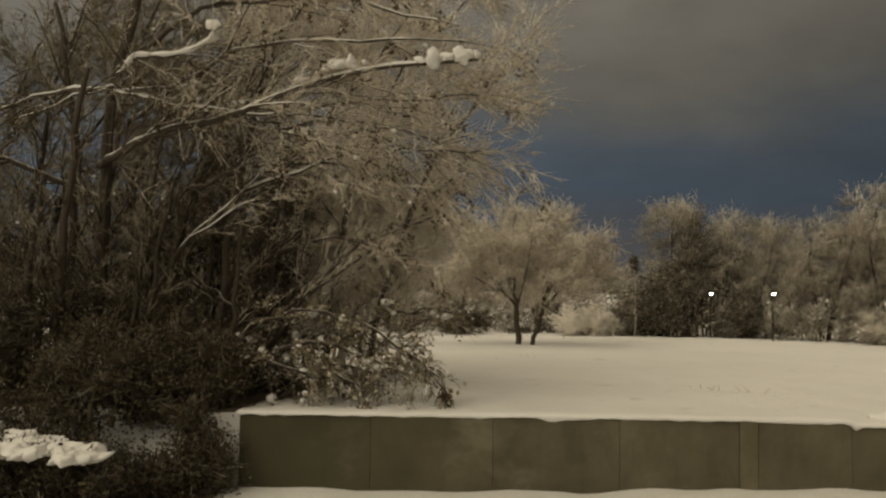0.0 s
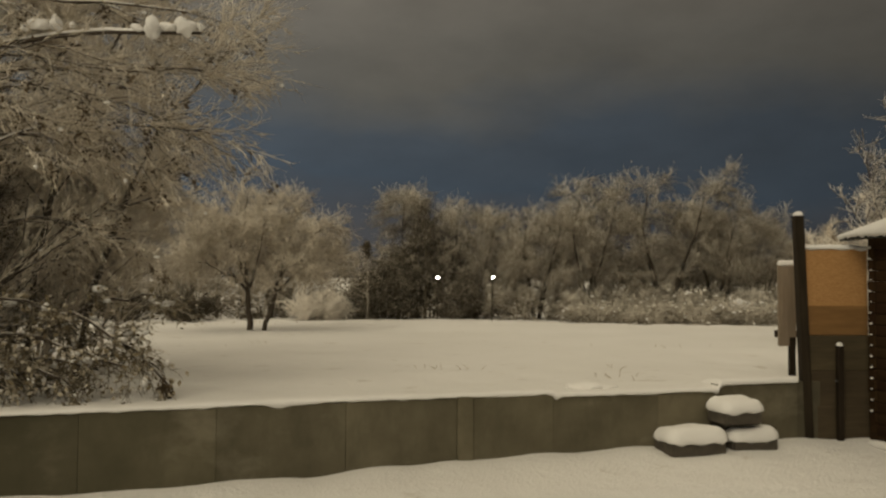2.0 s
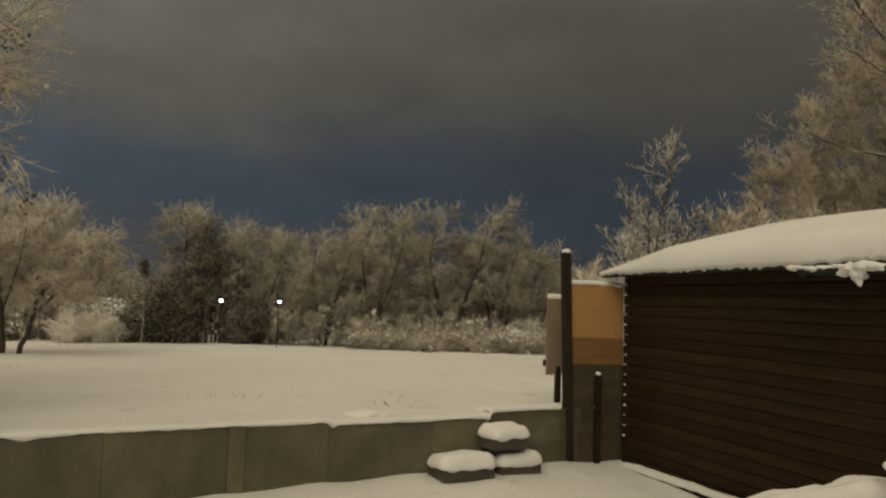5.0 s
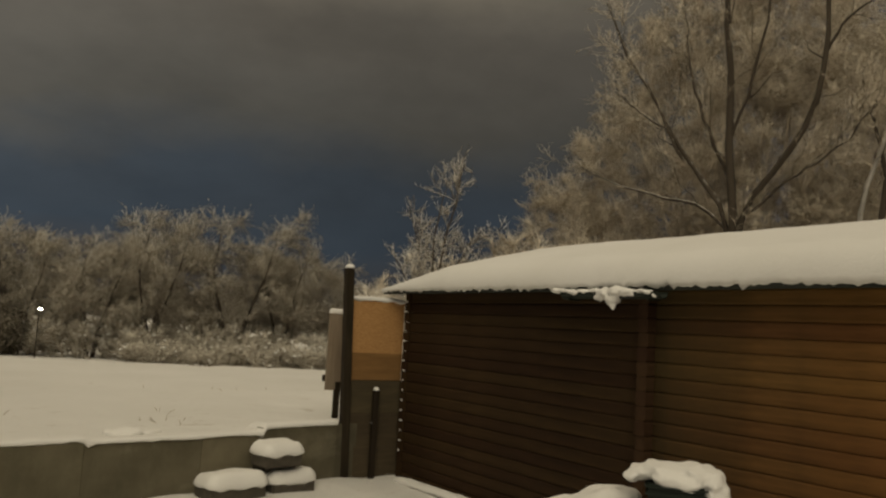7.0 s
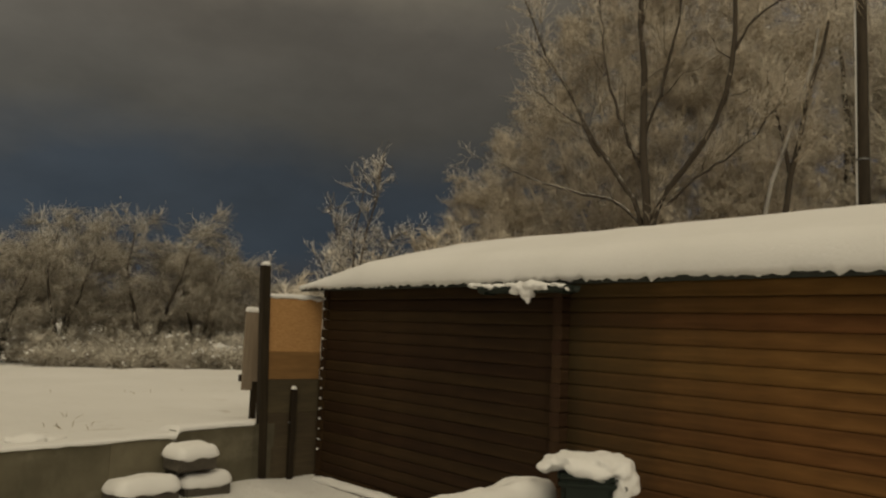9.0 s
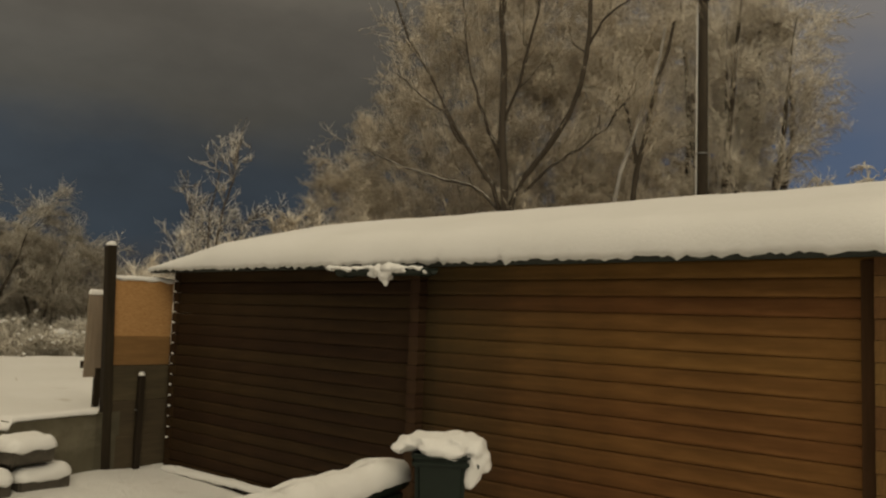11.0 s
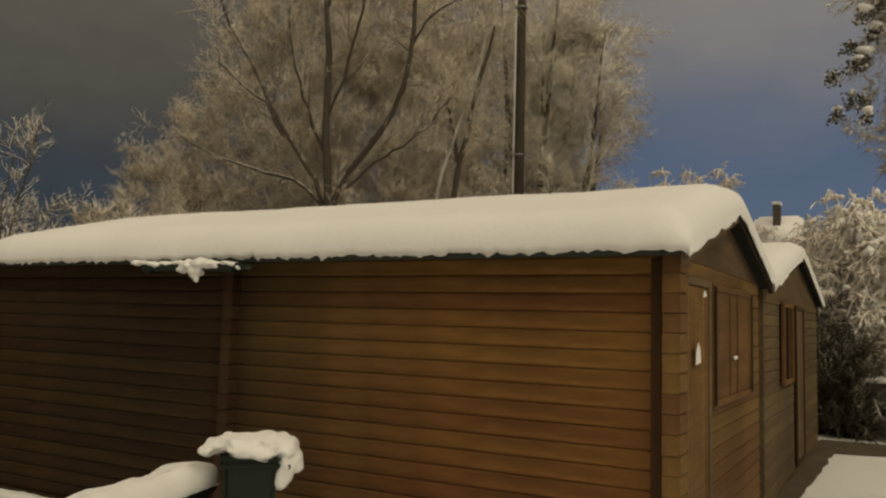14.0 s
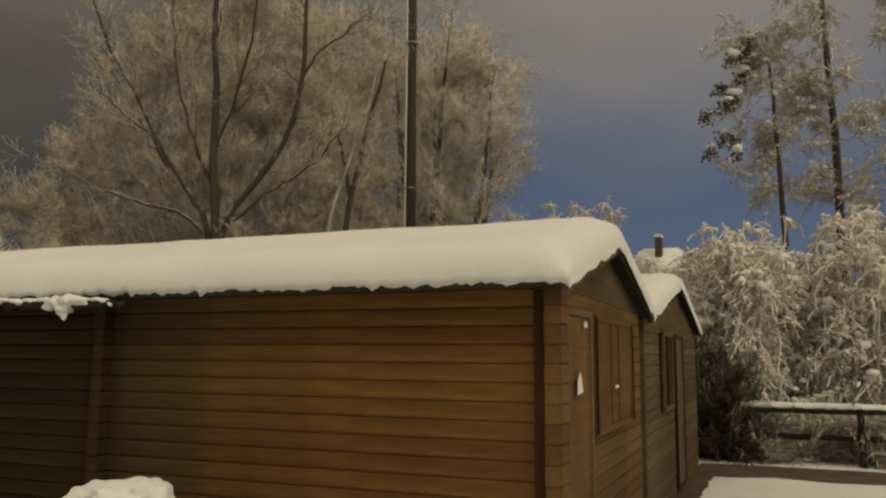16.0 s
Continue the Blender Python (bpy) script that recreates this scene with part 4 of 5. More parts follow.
# large tree behind the wall's end, branches arching over the field
ARCH = [(-10.98, 6.3, 3.0), (-10.15, 5.4, 2.92), (-9.58, 5.4, 3.15), (-8.92, 5.4, 3.24), (-8.61, 5.4, 3.29), (-8.23, 5.4, 3.5), (-7.8, 5.4, 3.66), (-7.26, 5.4, 3.63), (-6.52, 5.4, 3.66)]
CURL = [(-10.82, 6.3, 3.93), (-9.92, 5.4, 3.90), (-9.62, 5.4, 3.87), (-9.35, 5.4, 3.89), (-9.15, 5.4, 3.96), (-9.02, 5.4, 4.03), (-8.99, 5.4, 4.10), (-9.05, 5.4, 4.14), (-9.13, 5.4, 4.13)]
tree("tree", [
    ([(-11.06, 6.4, -.1), (-11.0, 6.4, 2.02), (-10.99, 6.4, 3.1), (-10.82, 6.4, 4.11), (-10.55, 6.4, 5.4)], .085, .045),
    (ARCH, .046, .014),
    ([(-10.85, 6.3, 3.72), (-10.52, 6.0, 3.76), (-11.0, 5.95, 3.78), (-11.47, 5.95, 3.7), (-12.29, 5.95, 3.55), (-13.2, 6, 3.2)], .030, .008),
    ([(-10.85, 6.3, 3.75), (-10.19, 5.55, 3.59), (-9.62, 5.55, 3.45), (-9.01, 5.55, 3.34), (-8.4, 5.55, 3.31)], .024, .008),
    (CURL, .020, .008),
    ([(-10.7, 6.4, 3.5), (-9.33, 5.55, 3.76), (-8.91, 5.55, 3.95), (-8.44, 5.55, 3.98), (-7.64, 5.55, 3.94), (-6.68, 5.55, 3.88)], .026, .007),
    ([(-10.2, 6.4, 4.9), (-8.29, 5.55, 4.62), (-7.65, 5.55, 4.33), (-7.32, 5.55, 4.17), (-6.71, 5.55, 4.02)], .026, .007),
    ([(-10.3, 6.3, 1.5), (-9.97, 6.1, 1.88), (-9.68, 6.0, 2.18), (-9.12, 6.0, 2.6), (-8.75, 6.0, 2.74), (-8.03, 6.0, 2.97)], .034, .009),
    ([(-8.95, 5.9, 3.38), (-8.53, 5.55, 3.21), (-8.24, 5.55, 3.06), (-7.9, 5.55, 2.96)], .016, .007),
    ([(-10.14, 6.7, 0), (-10.42, 6.7, 1.09), (-10.27, 6.7, 2.15), (-9.95, 6.7, 2.96), (-9.2, 6.8, 4.2)], .075, .020),
    ([(-11.2, 6.2, 1.0), (-10.78, 5.9, 1.13), (-11.43, 5.9, 1.45), (-12.02, 5.9, 1.54), (-12.8, 5.9, 1.5)], .022, .008),
    ([(-11.98, 6.6, -.1), (-11.54, 6.6, 1.31), (-11.58, 6.6, 2.35), (-11.49, 6.6, 3.4), (-11.9, 6.6, 5.0)], .065, .025),
    ([(-10.82, 6.7, -.1), (-10.85, 6.7, 1.07), (-10.67, 6.7, 2.16), (-10.3, 6.7, 2.9), (-9.5, 6.9, 4.6)], .070, .020),
    ([(-9.55, 6.6, 0), (-9.02, 6.5, .95), (-8.45, 6.5, 1.73), (-7.96, 6.5, 2.14), (-7.21, 6.5, 2.4)], .036, .009),
    ([(-8.6, 6.2, 3.5), (-7.92, 6.0, 3.5), (-7.23, 6.0, 3.48), (-6.62, 6.0, 3.5)], .014, .006),
    ([(-8.8, 6.1, 3.4), (-8.09, 6.0, 3.37), (-7.33, 6.0, 3.02), (-6.61, 6.0, 2.97)], .015, .006),
    ([(-10.5, 6.6, 2.4), (-10.09, 6.4, 2.65), (-9.29, 6.3, 2.91), (-8.39, 6.3, 2.95), (-7.54, 6.3, 2.75)], .026, .008),
    ([(-10.2, 6.8, 1.2), (-9.3, 6.7, 1.9), (-8.4, 6.6, 2.25), (-7.4, 6.5, 2.0)], .026, .008),
    ([(-10.4, 6.8, 2.6), (-9.4, 6.8, 3.4), (-8.2, 6.7, 3.5), (-7.0, 6.6, 3.1)], .026, .008),
    ([(-10.7, 6.5, 4.3), (-9.8, 6.4, 4.75), (-8.9, 6.3, 4.7), (-7.7, 6.2, 4.6)], .030, .010),
    ([(-11.0, 6.5, 2.6), (-12.2, 6.3, 3.1), (-13.4, 6.1, 3.3), (-14.4, 6.0, 3.1)], .040, .012),
], [
    dict(count=12, u0=.14, u1=1.0, l0=.6, l1=1.45, angle=.38, lift=-.02, droop=.03, n=6, sides=5, curl=.14, thin=.5, rmax=.013, rmin=.005),
    dict(count=9, u0=.1, u1=1.0, l0=.2, l1=.6, angle=.5, lift=.0, droop=.03, n=4, sides=3, curl=.18, thin=.55, rmax=.007, rmin=.004),
    dict(count=8, u0=.1, u1=1.0, l0=.07, l1=.24, angle=.65, lift=.0, droop=.03, n=2, sides=1, curl=.3, thin=.8, rmax=.005, rmin=.0038),
], 11, (BARK_DARK, TWIG_OLD), "large bare tree with snow-lined branches behind the wall", snow=1.0, snow_first=8, pale_side=(-8.95, TWIG_RIME), hanging=(2, 420, 9, .022, .022, .06, LEAF_DRY), lumps=(2, 90, .022))

rng = np.random.default_rng(21)
arch, _ = line(ARCH, 1, 1, 40)
for k, size in ((26, .03), (28, .045), (29, .05), (30, .045), (31, .04), (35, .05), (36, .06), (37, .05), (38, .055), (39, .05)):
    v, f = puffs(rng, arch[None, k - 1:k + 1], 1, size * 1.35, .75, 3)
    tagged(put("snow_clump", mesh_of("snow_clump", v + (0, -.02, .045), f), SNOW), "clump of snow perched on an arching branch", "snow", "snow clumps on the branch")
curl_, _ = line(CURL, 1, 1, 30)
fat_ = np.array([[.006 + .020 * min(1, k / 12) * (1 + .8 * wobble(k, 0, 0, .61, 4)) + (.026 if k > 25 else 0) for k in range(30)]])
v, q = tubes(curl_[None] + (0, -.01, .022), fat_, 9)
tagged(put("snow_clump", mesh_of("snow_clump", v, q), SNOW), "curl of snow lying along a bowed twig", "snow", "snow clumps on the branch")

# the tangle of stems behind it
back_lines = []
rng = np.random.default_rng(88)
for k in range(19):
    x0, y0 = -14.6 + 5.6 * k / 18 + .2 * rng.normal(), 8.0 + 1.6 * rng.random()
    lean, h = .25 + .35 * rng.random(), 4.2 + 2.2 * rng.random()
    back_lines.append(([(x0, y0, .2), (x0 + lean * .8, y0 - .2, h * .4), (x0 + lean * 2.2, y0 - .4, h * .75), (x0 + lean * 4.4, y0 - .6, h)], .055, .012))
tree("tree", back_lines, [
    dict(count=20, u0=.05, u1=1.0, l0=.7, l1=1.6, angle=.7, lift=.04, droop=.12, n=5, sides=3, curl=.3, thin=.5, rmax=.018),
    dict(count=12, u0=.05, u1=1.0, l0=.4, l1=1.0, angle=.65, lift=.02, droop=.12, n=3, sides=3, curl=.3, thin=.6, rmax=.009, rmin=.005),
    dict(count=14, u0=.05, u1=1.0, l0=.15, l1=.45, angle=.65, lift=.02, droop=.1, n=2, sides=1, curl=.3, thin=.9, rmax=.006, rmin=.0045),
], 89, (BARK_DARK, TWIG_OLD), "thicket of thin bare stems behind the large tree", 5, pale_side=(-9.5, TWIG_RIME))

# pale thicket that closes the view below its outer branches
rng = np.random.default_rng(95)
low_lines = []
for k in range(15):
    x0, y0, h = -10.3 + 1.7 * k / 14 + .1 * rng.normal(), 8.6 + 1.3 * rng.random(), 2.4 + .9 * rng.random()
    low_lines.append(([(x0, y0, .2), (x0 + .15, y0, h * .4), (x0 + .35, y0, h * .75), (x0 + .5 + .3 * rng.random(), y0, h)], .03, .010))
tree("tree", low_lines, [
    dict(count=22, u0=.5, u1=1.0, l0=.4, l1=1.0, angle=.8, lift=.12, droop=.02, n=4, sides=3, curl=.25, thin=.5, rmax=.012, rmin=.006),
    dict(count=9, u0=.05, u1=1.0, l0=.2, l1=.6, angle=.75, lift=.0, droop=.1, n=3, sides=3, curl=.35, thin=.6, rmax=.008, rmin=.005),
    dict(count=8, u0=.05, u1=1.0, l0=.1, l1=.3, angle=.75, lift=.0, droop=.1, n=2, sides=1, curl=.3, thin=.9, rmax=.006, rmin=.0045),
], 96, (TWIG_RIME, TWIG_RIME), "pale rimed young trees behind the large tree", 5)

# ivy-clad stems that make the tree's dark heart
rng = np.random.default_rng(402)
for k in range(11):
    x, y, h = -10.95 + 1.75 * k / 10 + .08 * rng.normal(), 6.9 + .7 * rng.random(), 2.3 + 1.3 * rng.random()
    tip = .25 + .35 * rng.random()
    tree("ivy_stem", [([(x, y, -.1), (x + tip * .2, y, h * .4), (x + tip * .5, y, h * .75), (x + tip, y - .1, h)], .05, .015)], [
        dict(count=70, u0=.05, u1=1.0, l0=.18, l1=.55, angle=1.1, lift=.15, droop=.2, n=4, sides=3, curl=.4, thin=.4, rmax=.010, rmin=.005),
        dict(count=7, u0=.1, u1=1.0, l0=.08, l1=.24, angle=.8, lift=.0, droop=.2, n=2, sides=1, curl=.3, thin=.8, rmax=.007, rmin=.005),
    ], 410 + k, (BARK_DARK, TWIG_DARK), "dark ivy-clad stem inside the large tree", category="tree", group="ivy-clad stems", split=1, leaves=(1, .024, .04, LEAF_DARK, -1))

# dark upright trunks standing before the ivy
rng = np.random.default_rng(440)
for k in range(10):
    x, y, h, r = -12.5 + 3.2 * k / 9 + .12 * rng.normal(), 5.5 + .8 * rng.random(), 2.6 + 1.6 * rng.random(), .035 + .035 * rng.random()
    lean = .12 + .35 * rng.random()
    tree("tree", [([(x, y, -.2), (x + lean * .2, y, h * .4), (x + lean * .5, y, h * .75), (x + lean, y, h)], r, r * .4)], [
        dict(count=9, u0=.3, u1=1.0, l0=.4, l1=1.1, angle=.6, lift=.05, droop=.05, n=6, sides=4, curl=.2, thin=.45, rmax=.014, rmin=.006),
        dict(count=6, u0=.1, u1=1.0, l0=.15, l1=.5, angle=.6, lift=.0, droop=.05, n=3, sides=3, curl=.25, thin=.6, rmax=.007, rmin=.0045),
        dict(count=5, u0=.1, u1=1.0, l0=.06, l1=.2, angle=.7, lift=.0, droop=.05, n=2, sides=1, curl=.3, thin=.8, rmax=.005, rmin=.004),
    ], 450 + k, (BARK_DARK, TWIG_OLD), "slim dark upright tree in the thicket", group="thicket trees")

# drooping low shrub under it, and dark undergrowth
tree("shrub", [
    ([(-9.6, 6.6, .3), (-9.0, 6.5, 1.0), (-8.2, 6.3, 1.15), (-7.3, 6.1, .85)], .040, .012),
    ([(-9.5, 6.8, .3), (-8.8, 6.7, 1.15), (-7.9, 6.5, 1.30), (-7.15, 6.3, .95), (-6.95, 6.2, .68)], .035, .010),
    ([(-9.8, 6.4, .3), (-9.3, 6.2, .9), (-8.8, 6.0, 1.0), (-8.2, 5.9, .8)], .030, .010),
    ([(-9.3, 6.7, .3), (-8.9, 6.6, .75), (-8.3, 6.5, .92), (-7.6, 6.3, .80)], .030, .010),
    ([(-9.2, 6.9, .4), (-8.5, 6.9, 1.0), (-7.8, 6.8, 1.42), (-7.1, 6.7, 1.45)], .026, .009),
    ([(-8.7, 6.1, .5), (-8.4, 6.1, .8), (-8.0, 6.0, .85), (-7.7, 5.95, .70)], .024, .009),
    ([(-9.5, 6.3, .4), (-9.1, 6.2, 1.25), (-8.5, 6.2, 1.50), (-7.9, 6.2, 1.35)], .026, .009),
], [
    dict(count=12, u0=.12, u1=1.0, l0=.25, l1=.62, angle=.7, lift=.0, droop=.2, n=6, sides=4, curl=.3, thin=.5, rmax=.014, rmin=.006),
    dict(count=6, u0=.1, u1=1.0, l0=.12, l1=.34, angle=.7, lift=-.02, droop=.2, n=3, sides=3, curl=.3, thin=.6, rmax=.008, rmin=.005),
    dict(count=4, u0=.1, u1=1.0, l0=.06, l1=.16, angle=.9, lift=.0, droop=.15, n=2, sides=1, curl=.3, thin=.9, rmax=.007, rmin=.005),
], 12, (BARK_DARK, TWIG_OLD), "drooping brown-leaved snowy shrub hanging over the wall", category="shrub", leaves=(5, .028, .035, LEAF_OLIVE, 2), lumps=[(1, 45, .045), (2, 90, .026)])
tagged(put("leaf_bunch", mesh_of("leaf_bunch", *leafage(np.random.default_rng(31), np.array([[(-6.97, 6.15, .66), (-6.95, 6.15, .60)]]), 70, .03, .035)), LEAF_DRY), "dark withered leaf bunch hanging from the shrub", "foliage", kind="stuff")
for i, (x, y, h, w) in enumerate(((-9.75, 5.35, .95, .9), (-10.4, 5.9, 1.4, 1.1), (-11.4, 5.6, 1.7, 1.2), (-12.7, 5.8, 1.9, 1.3), (-9.9, 7.4, 1.3, 1.2), (-11.2, 7.8, 1.9, 1.3), (-12.6, 7.7, 2.2, 1.3),
                                  (-9.45, 5.2, .55, .45), (-10.3, 4.7, .8, .8), (-11.3, 4.5, 1.1, 1.0), (-12.5, 4.6, 1.5, 1.2), (-13.8, 5.6, 2.2, 1.4), (-9.6, 6.4, .9, .7), (-14.2, 7.6, 2.6, 1.5), (-9.25, 4.85, .30, .4), (-9.6, 4.35, .35, .5), (-8.85, 5.0, .62, .30), (-9.1, 5.35, .8, .4),
                                  (-9.9, 5.0, .7, .8), (-10.7, 5.2, .8, .9), (-11.5, 5.0, .9, .9), (-12.3, 5.2, 1.0, 1.0), (-9.35, 5.7, .7, .6), (-10.0, 4.5, .45, .7), (-10.9, 4.45, .5, .8))):
    z0 = ground_z(x, y) - .1
    tall = [h * (.72 + .5 * abs(wobble(k, i, 0, .77, 6)) * 2) for k in range(10)]
    tree("shrub", [([(x + .45 * w * math.cos(k * 1.7), y + .4 * w * math.sin(k * 1.7), z0), (x + .5 * w * math.cos(k * 1.7), y + .4 * w * math.sin(k * 1.7), z0 + hk * .5), (x + .56 * w * math.cos(k * 1.8), y + .45 * w * math.sin(k * 1.8), z0 + hk)], .026, .007) for k, hk in enumerate(tall)], [
        dict(count=22, u0=.04, u1=1.0, l0=.14, l1=.42, angle=.9, lift=.0, droop=.1, n=4, sides=3, curl=.45, thin=.5, rmax=.009, rmin=.0045),
        dict(count=8, u0=.1, u1=1.0, l0=.05, l1=.17, angle=.9, lift=.0, droop=.1, n=2, sides=1, curl=.3, thin=.8, rmax=.006, rmin=.004),
    ], 120 + i, (TWIG_DARK, TWIG_DARK), "dark tangled evergreen undergrowth with little snow", category="shrub", group="dark undergrowth", split=1, leaves=(3, .017, .06, LEAF_DARK, -1))
tree("shrub", [([(-10.5 + .17 * k, 4.1, -.2), (-10.52 + .18 * k, 4.05, .15), (-10.55 + .185 * k, 4.0, .50 - .015 * k)], .015, .006) for k in range(9)], [
    dict(count=14, u0=.3, u1=1.0, l0=.12, l1=.32, angle=.9, lift=.1, droop=.3, n=4, sides=4, curl=.4, thin=.8, rmax=.012, rmin=.006),
    dict(count=8, u0=.1, u1=1.0, l0=.06, l1=.16, angle=.9, lift=.0, droop=.3, n=2, sides=1, curl=.4, thin=1.0, rmax=.008, rmin=.005),
], 140, (TWIG_DARK, TWIG_DARK), "low dark bush buried in snow beside the yard", category="shrub", split=1, leaves=(1, .02, .04, LEAF_DARK, -1))
rng = np.random.default_rng(141)
heap("snow_mound", [(-10.8 + 1.6 * k / 119 + .05 * rng.normal(), .12 * rng.normal(), .49 - .0010 * k + .05 * wobble(k, 0, 0, .11, 2) + .012 * rng.normal(), .05 + .05 * rng.random(), .07 + .05 * rng.random(), .022 + .030 * rng.random()) for k in range(120)],
     "uneven heap of snow lying on the low bush", voxel=.014, seed=3.0, rough=.05, at=(0, 3.98, 0))

# broad tree standing in the field
FIELD = [
    dict(count=13, u0=.15, u1=1.0, l0=.8, l1=2.0, angle=.7, lift=.12, droop=.15, n=5, sides=3, curl=.25, thin=.5, rmax=.026, rmin=.01),
    dict(count=8, u0=.05, u1=1.0, l0=.5, l1=1.2, angle=.6, lift=.05, droop=.18, n=4, sides=3, curl=.25, thin=.5, rmax=.013, rmin=.008),
    dict(count=8, u0=.05, u1=1.0, l0=.3, l1=.8, angle=.6, lift=.0, droop=.2, n=2, sides=1, curl=.2, thin=.8, rmax=.011, rmin=.008),
    dict(count=2, u0=.05, u1=1.0, l0=.2, l1=.5, angle=.6, lift=.0, droop=.2, n=2, sides=1, curl=.2, thin=.8, rmax=.010, rmin=.008),
]


def field_tree(x, y, h, w, seed, label, mat=None, stems=3, plan=FIELD, name="tree", category="tree", group=""):
    rng = np.random.default_rng(seed + 900)
    z0 = ground_z(x, y) - .1
    lines = []
    for k in range(stems):
        a = 2 * math.pi * (k + rng.random() * .6) / stems
        lines.append(([(x + .12 * math.cos(a), y + .12 * math.sin(a), z0), (x + .25 * w * math.cos(a) * .5, y + .2 * w * math.sin(a) * .5, z0 + h * .35),
                       (x + .25 * w * math.cos(a), y + .25 * w * math.sin(a), z0 + h * .62), (x + (.30 * math.cos(a + .3)) * w, y + .3 * w * math.sin(a + .3), z0 + h * .9)], .035 * h / 2, .012))
    return tree(name, lines, plan, seed, (BARK_DARK, mat or TWIG_FAR), label, 6, category=category, group=group, split=1)


FX, FY = -8.55, 20.0
FZ = ground_z(FX, FY) - .05
tree("tree", [([(FX + 1.1 * a, FY + b, FZ + 1.17 * c) for a, b, c in pts], r0, r1) for pts, r0, r1 in (
    (((0, 0, 0), (-.04, 0, .7), (-.10, 0, 1.3), (-.20, 0, 2.3), (-.10, .1, 3.0)), .085, .014),
    (((.34, 0, 0), (.52, 0, .6), (.68, 0, 1.3), (.9, 0, 2.3), (1.0, 0, 2.8)), .065, .012),
    (((-.06, 0, .9), (-.7, -.1, 1.6), (-1.4, 0, 1.9), (-2.1, 0, 1.75)), .045, .010),
    (((-.08, 0, 1.1), (-.6, .4, 2.0), (-1.2, .7, 2.5), (-1.7, .9, 2.5)), .042, .010),
    (((-.10, 0, 1.3), (-.5, -.5, 2.1), (-.9, -.9, 2.6)), .040, .010),
    (((.55, 0, .8), (1.1, .1, 1.4), (1.6, .2, 1.65), (2.15, .2, 1.5)), .040, .010),
    (((.68, 0, 1.3), (1.1, -.3, 1.9), (1.7, -.6, 2.25)), .036, .010),
    (((-.12, 0, 1.4), (.2, .3, 2.3), (.6, .5, 2.95)), .036, .010),
    (((-.14, 0, 1.5), (-.5, .5, 2.5), (-.6, .8, 3.0)), .034, .010),
    (((.62, 0, 1.1), (.9, .7, 1.7), (1.4, 1.2, 2.0)), .034, .010),
    (((.0, 0, 1.0), (.3, -.5, 1.8), (.45, -.9, 2.5)), .034, .010),
    (((.6, 0, 1.2), (.5, .4, 1.9), (.4, .6, 2.75)), .034, .010),
    (((-.06, 0, 1.0), (-.9, -.5, 1.5), (-1.6, -.7, 1.7)), .034, .010),
    (((.6, 0, 1.0), (.9, -.6, 1.4), (1.2, -1.1, 1.5)), .030, .010),
    (((-.1, 0, 1.0), (.1, .8, 1.5), (.2, 1.3, 1.7)), .030, .010),
)], [
    dict(count=11, u0=.25, u1=1.0, l0=.5, l1=1.3, angle=.8, lift=.02, droop=.12, n=5, sides=3, curl=.3, thin=.5, rmax=.018, rmin=.008),
    dict(count=9, u0=.05, u1=1.0, l0=.3, l1=.8, angle=.8, lift=.02, droop=.14, n=4, sides=3, curl=.35, thin=.5, rmax=.010, rmin=.006),
    dict(count=7, u0=.05, u1=1.0, l0=.15, l1=.5, angle=.8, lift=.0, droop=.12, n=2, sides=1, curl=.2, thin=.8, rmax=.009, rmin=.0065),
    dict(count=2, u0=.05, u1=1.0, l0=.1, l1=.3, angle=.7, lift=.0, droop=.2, n=2, sides=1, curl=.2, thin=.8, rmax=.008, rmin=.0065),
], 201, (BARK_DARK, TWIG_PALE), "spreading two-stemmed frosted tree standing in the snowy field", 7, split=1)
tree("sapling", [([(-5.75, 28.0, -.1), (-5.72, 28.0, 1.4), (-5.78, 28.0, 2.80)], .014, .007)], [
    dict(count=12, u0=.3, u1=1.0, l0=.15, l1=.5, angle=.8, lift=.1, droop=.1, n=3, sides=3, curl=.3, thin=.6, rmax=.012, rmin=.008),
    dict(count=5, u0=.2, u1=1.0, l0=.08, l1=.25, angle=.8, lift=.0, droop=.1, n=2, sides=1, curl=.3, thin=.8, rmax=.009, rmin=.007),
], 205, (TWIG_FAR, TWIG_FAR), "thin sapling with a dark leaf bunch at its top", category="tree", split=1, hanging=(0, 3, 90, .05, .075, .12, LEAF_DARK))
ROW = [dict(FIELD[0], lift=.04, droop=.30), dict(FIELD[1], droop=.28), dict(FIELD[2], count=9), FIELD[3]]
for i, (x, y, h, w) in enumerate(((-3.9, 30.9, 5.1, 2.4), (-1.6, 30.4, 4.5, 3.4), (.6, 29.0, 4.1, 3.8), (2.2, 27.8, 4.9, 4.0), (4.9, 27.0, 5.1, 4.6), (7.0, 27.5, 4.2, 3.6), (-13.5, 33, 4.9, 5.0), (-17.5, 32, 5.0, 5.0), (9.5, 29, 3.8, 3.6))):
    field_tree(x, y, h, w, 210 + i, "bare frosted tree in the line beyond the field", group="tree line", plan=ROW, stems=4)
THICKET = [
    dict(count=14, u0=.05, u1=1.0, l0=.4, l1=1.1, angle=.8, lift=.15, droop=.2, n=3, sides=3, curl=.35, thin=.6, rmax=.016, rmin=.010),
    dict(count=20, u0=.1, u1=1.0, l0=.2, l1=.6, angle=.8, lift=.05, droop=.25, n=2, sides=1, curl=.3, thin=.8, rmax=.015, rmin=.010),
]


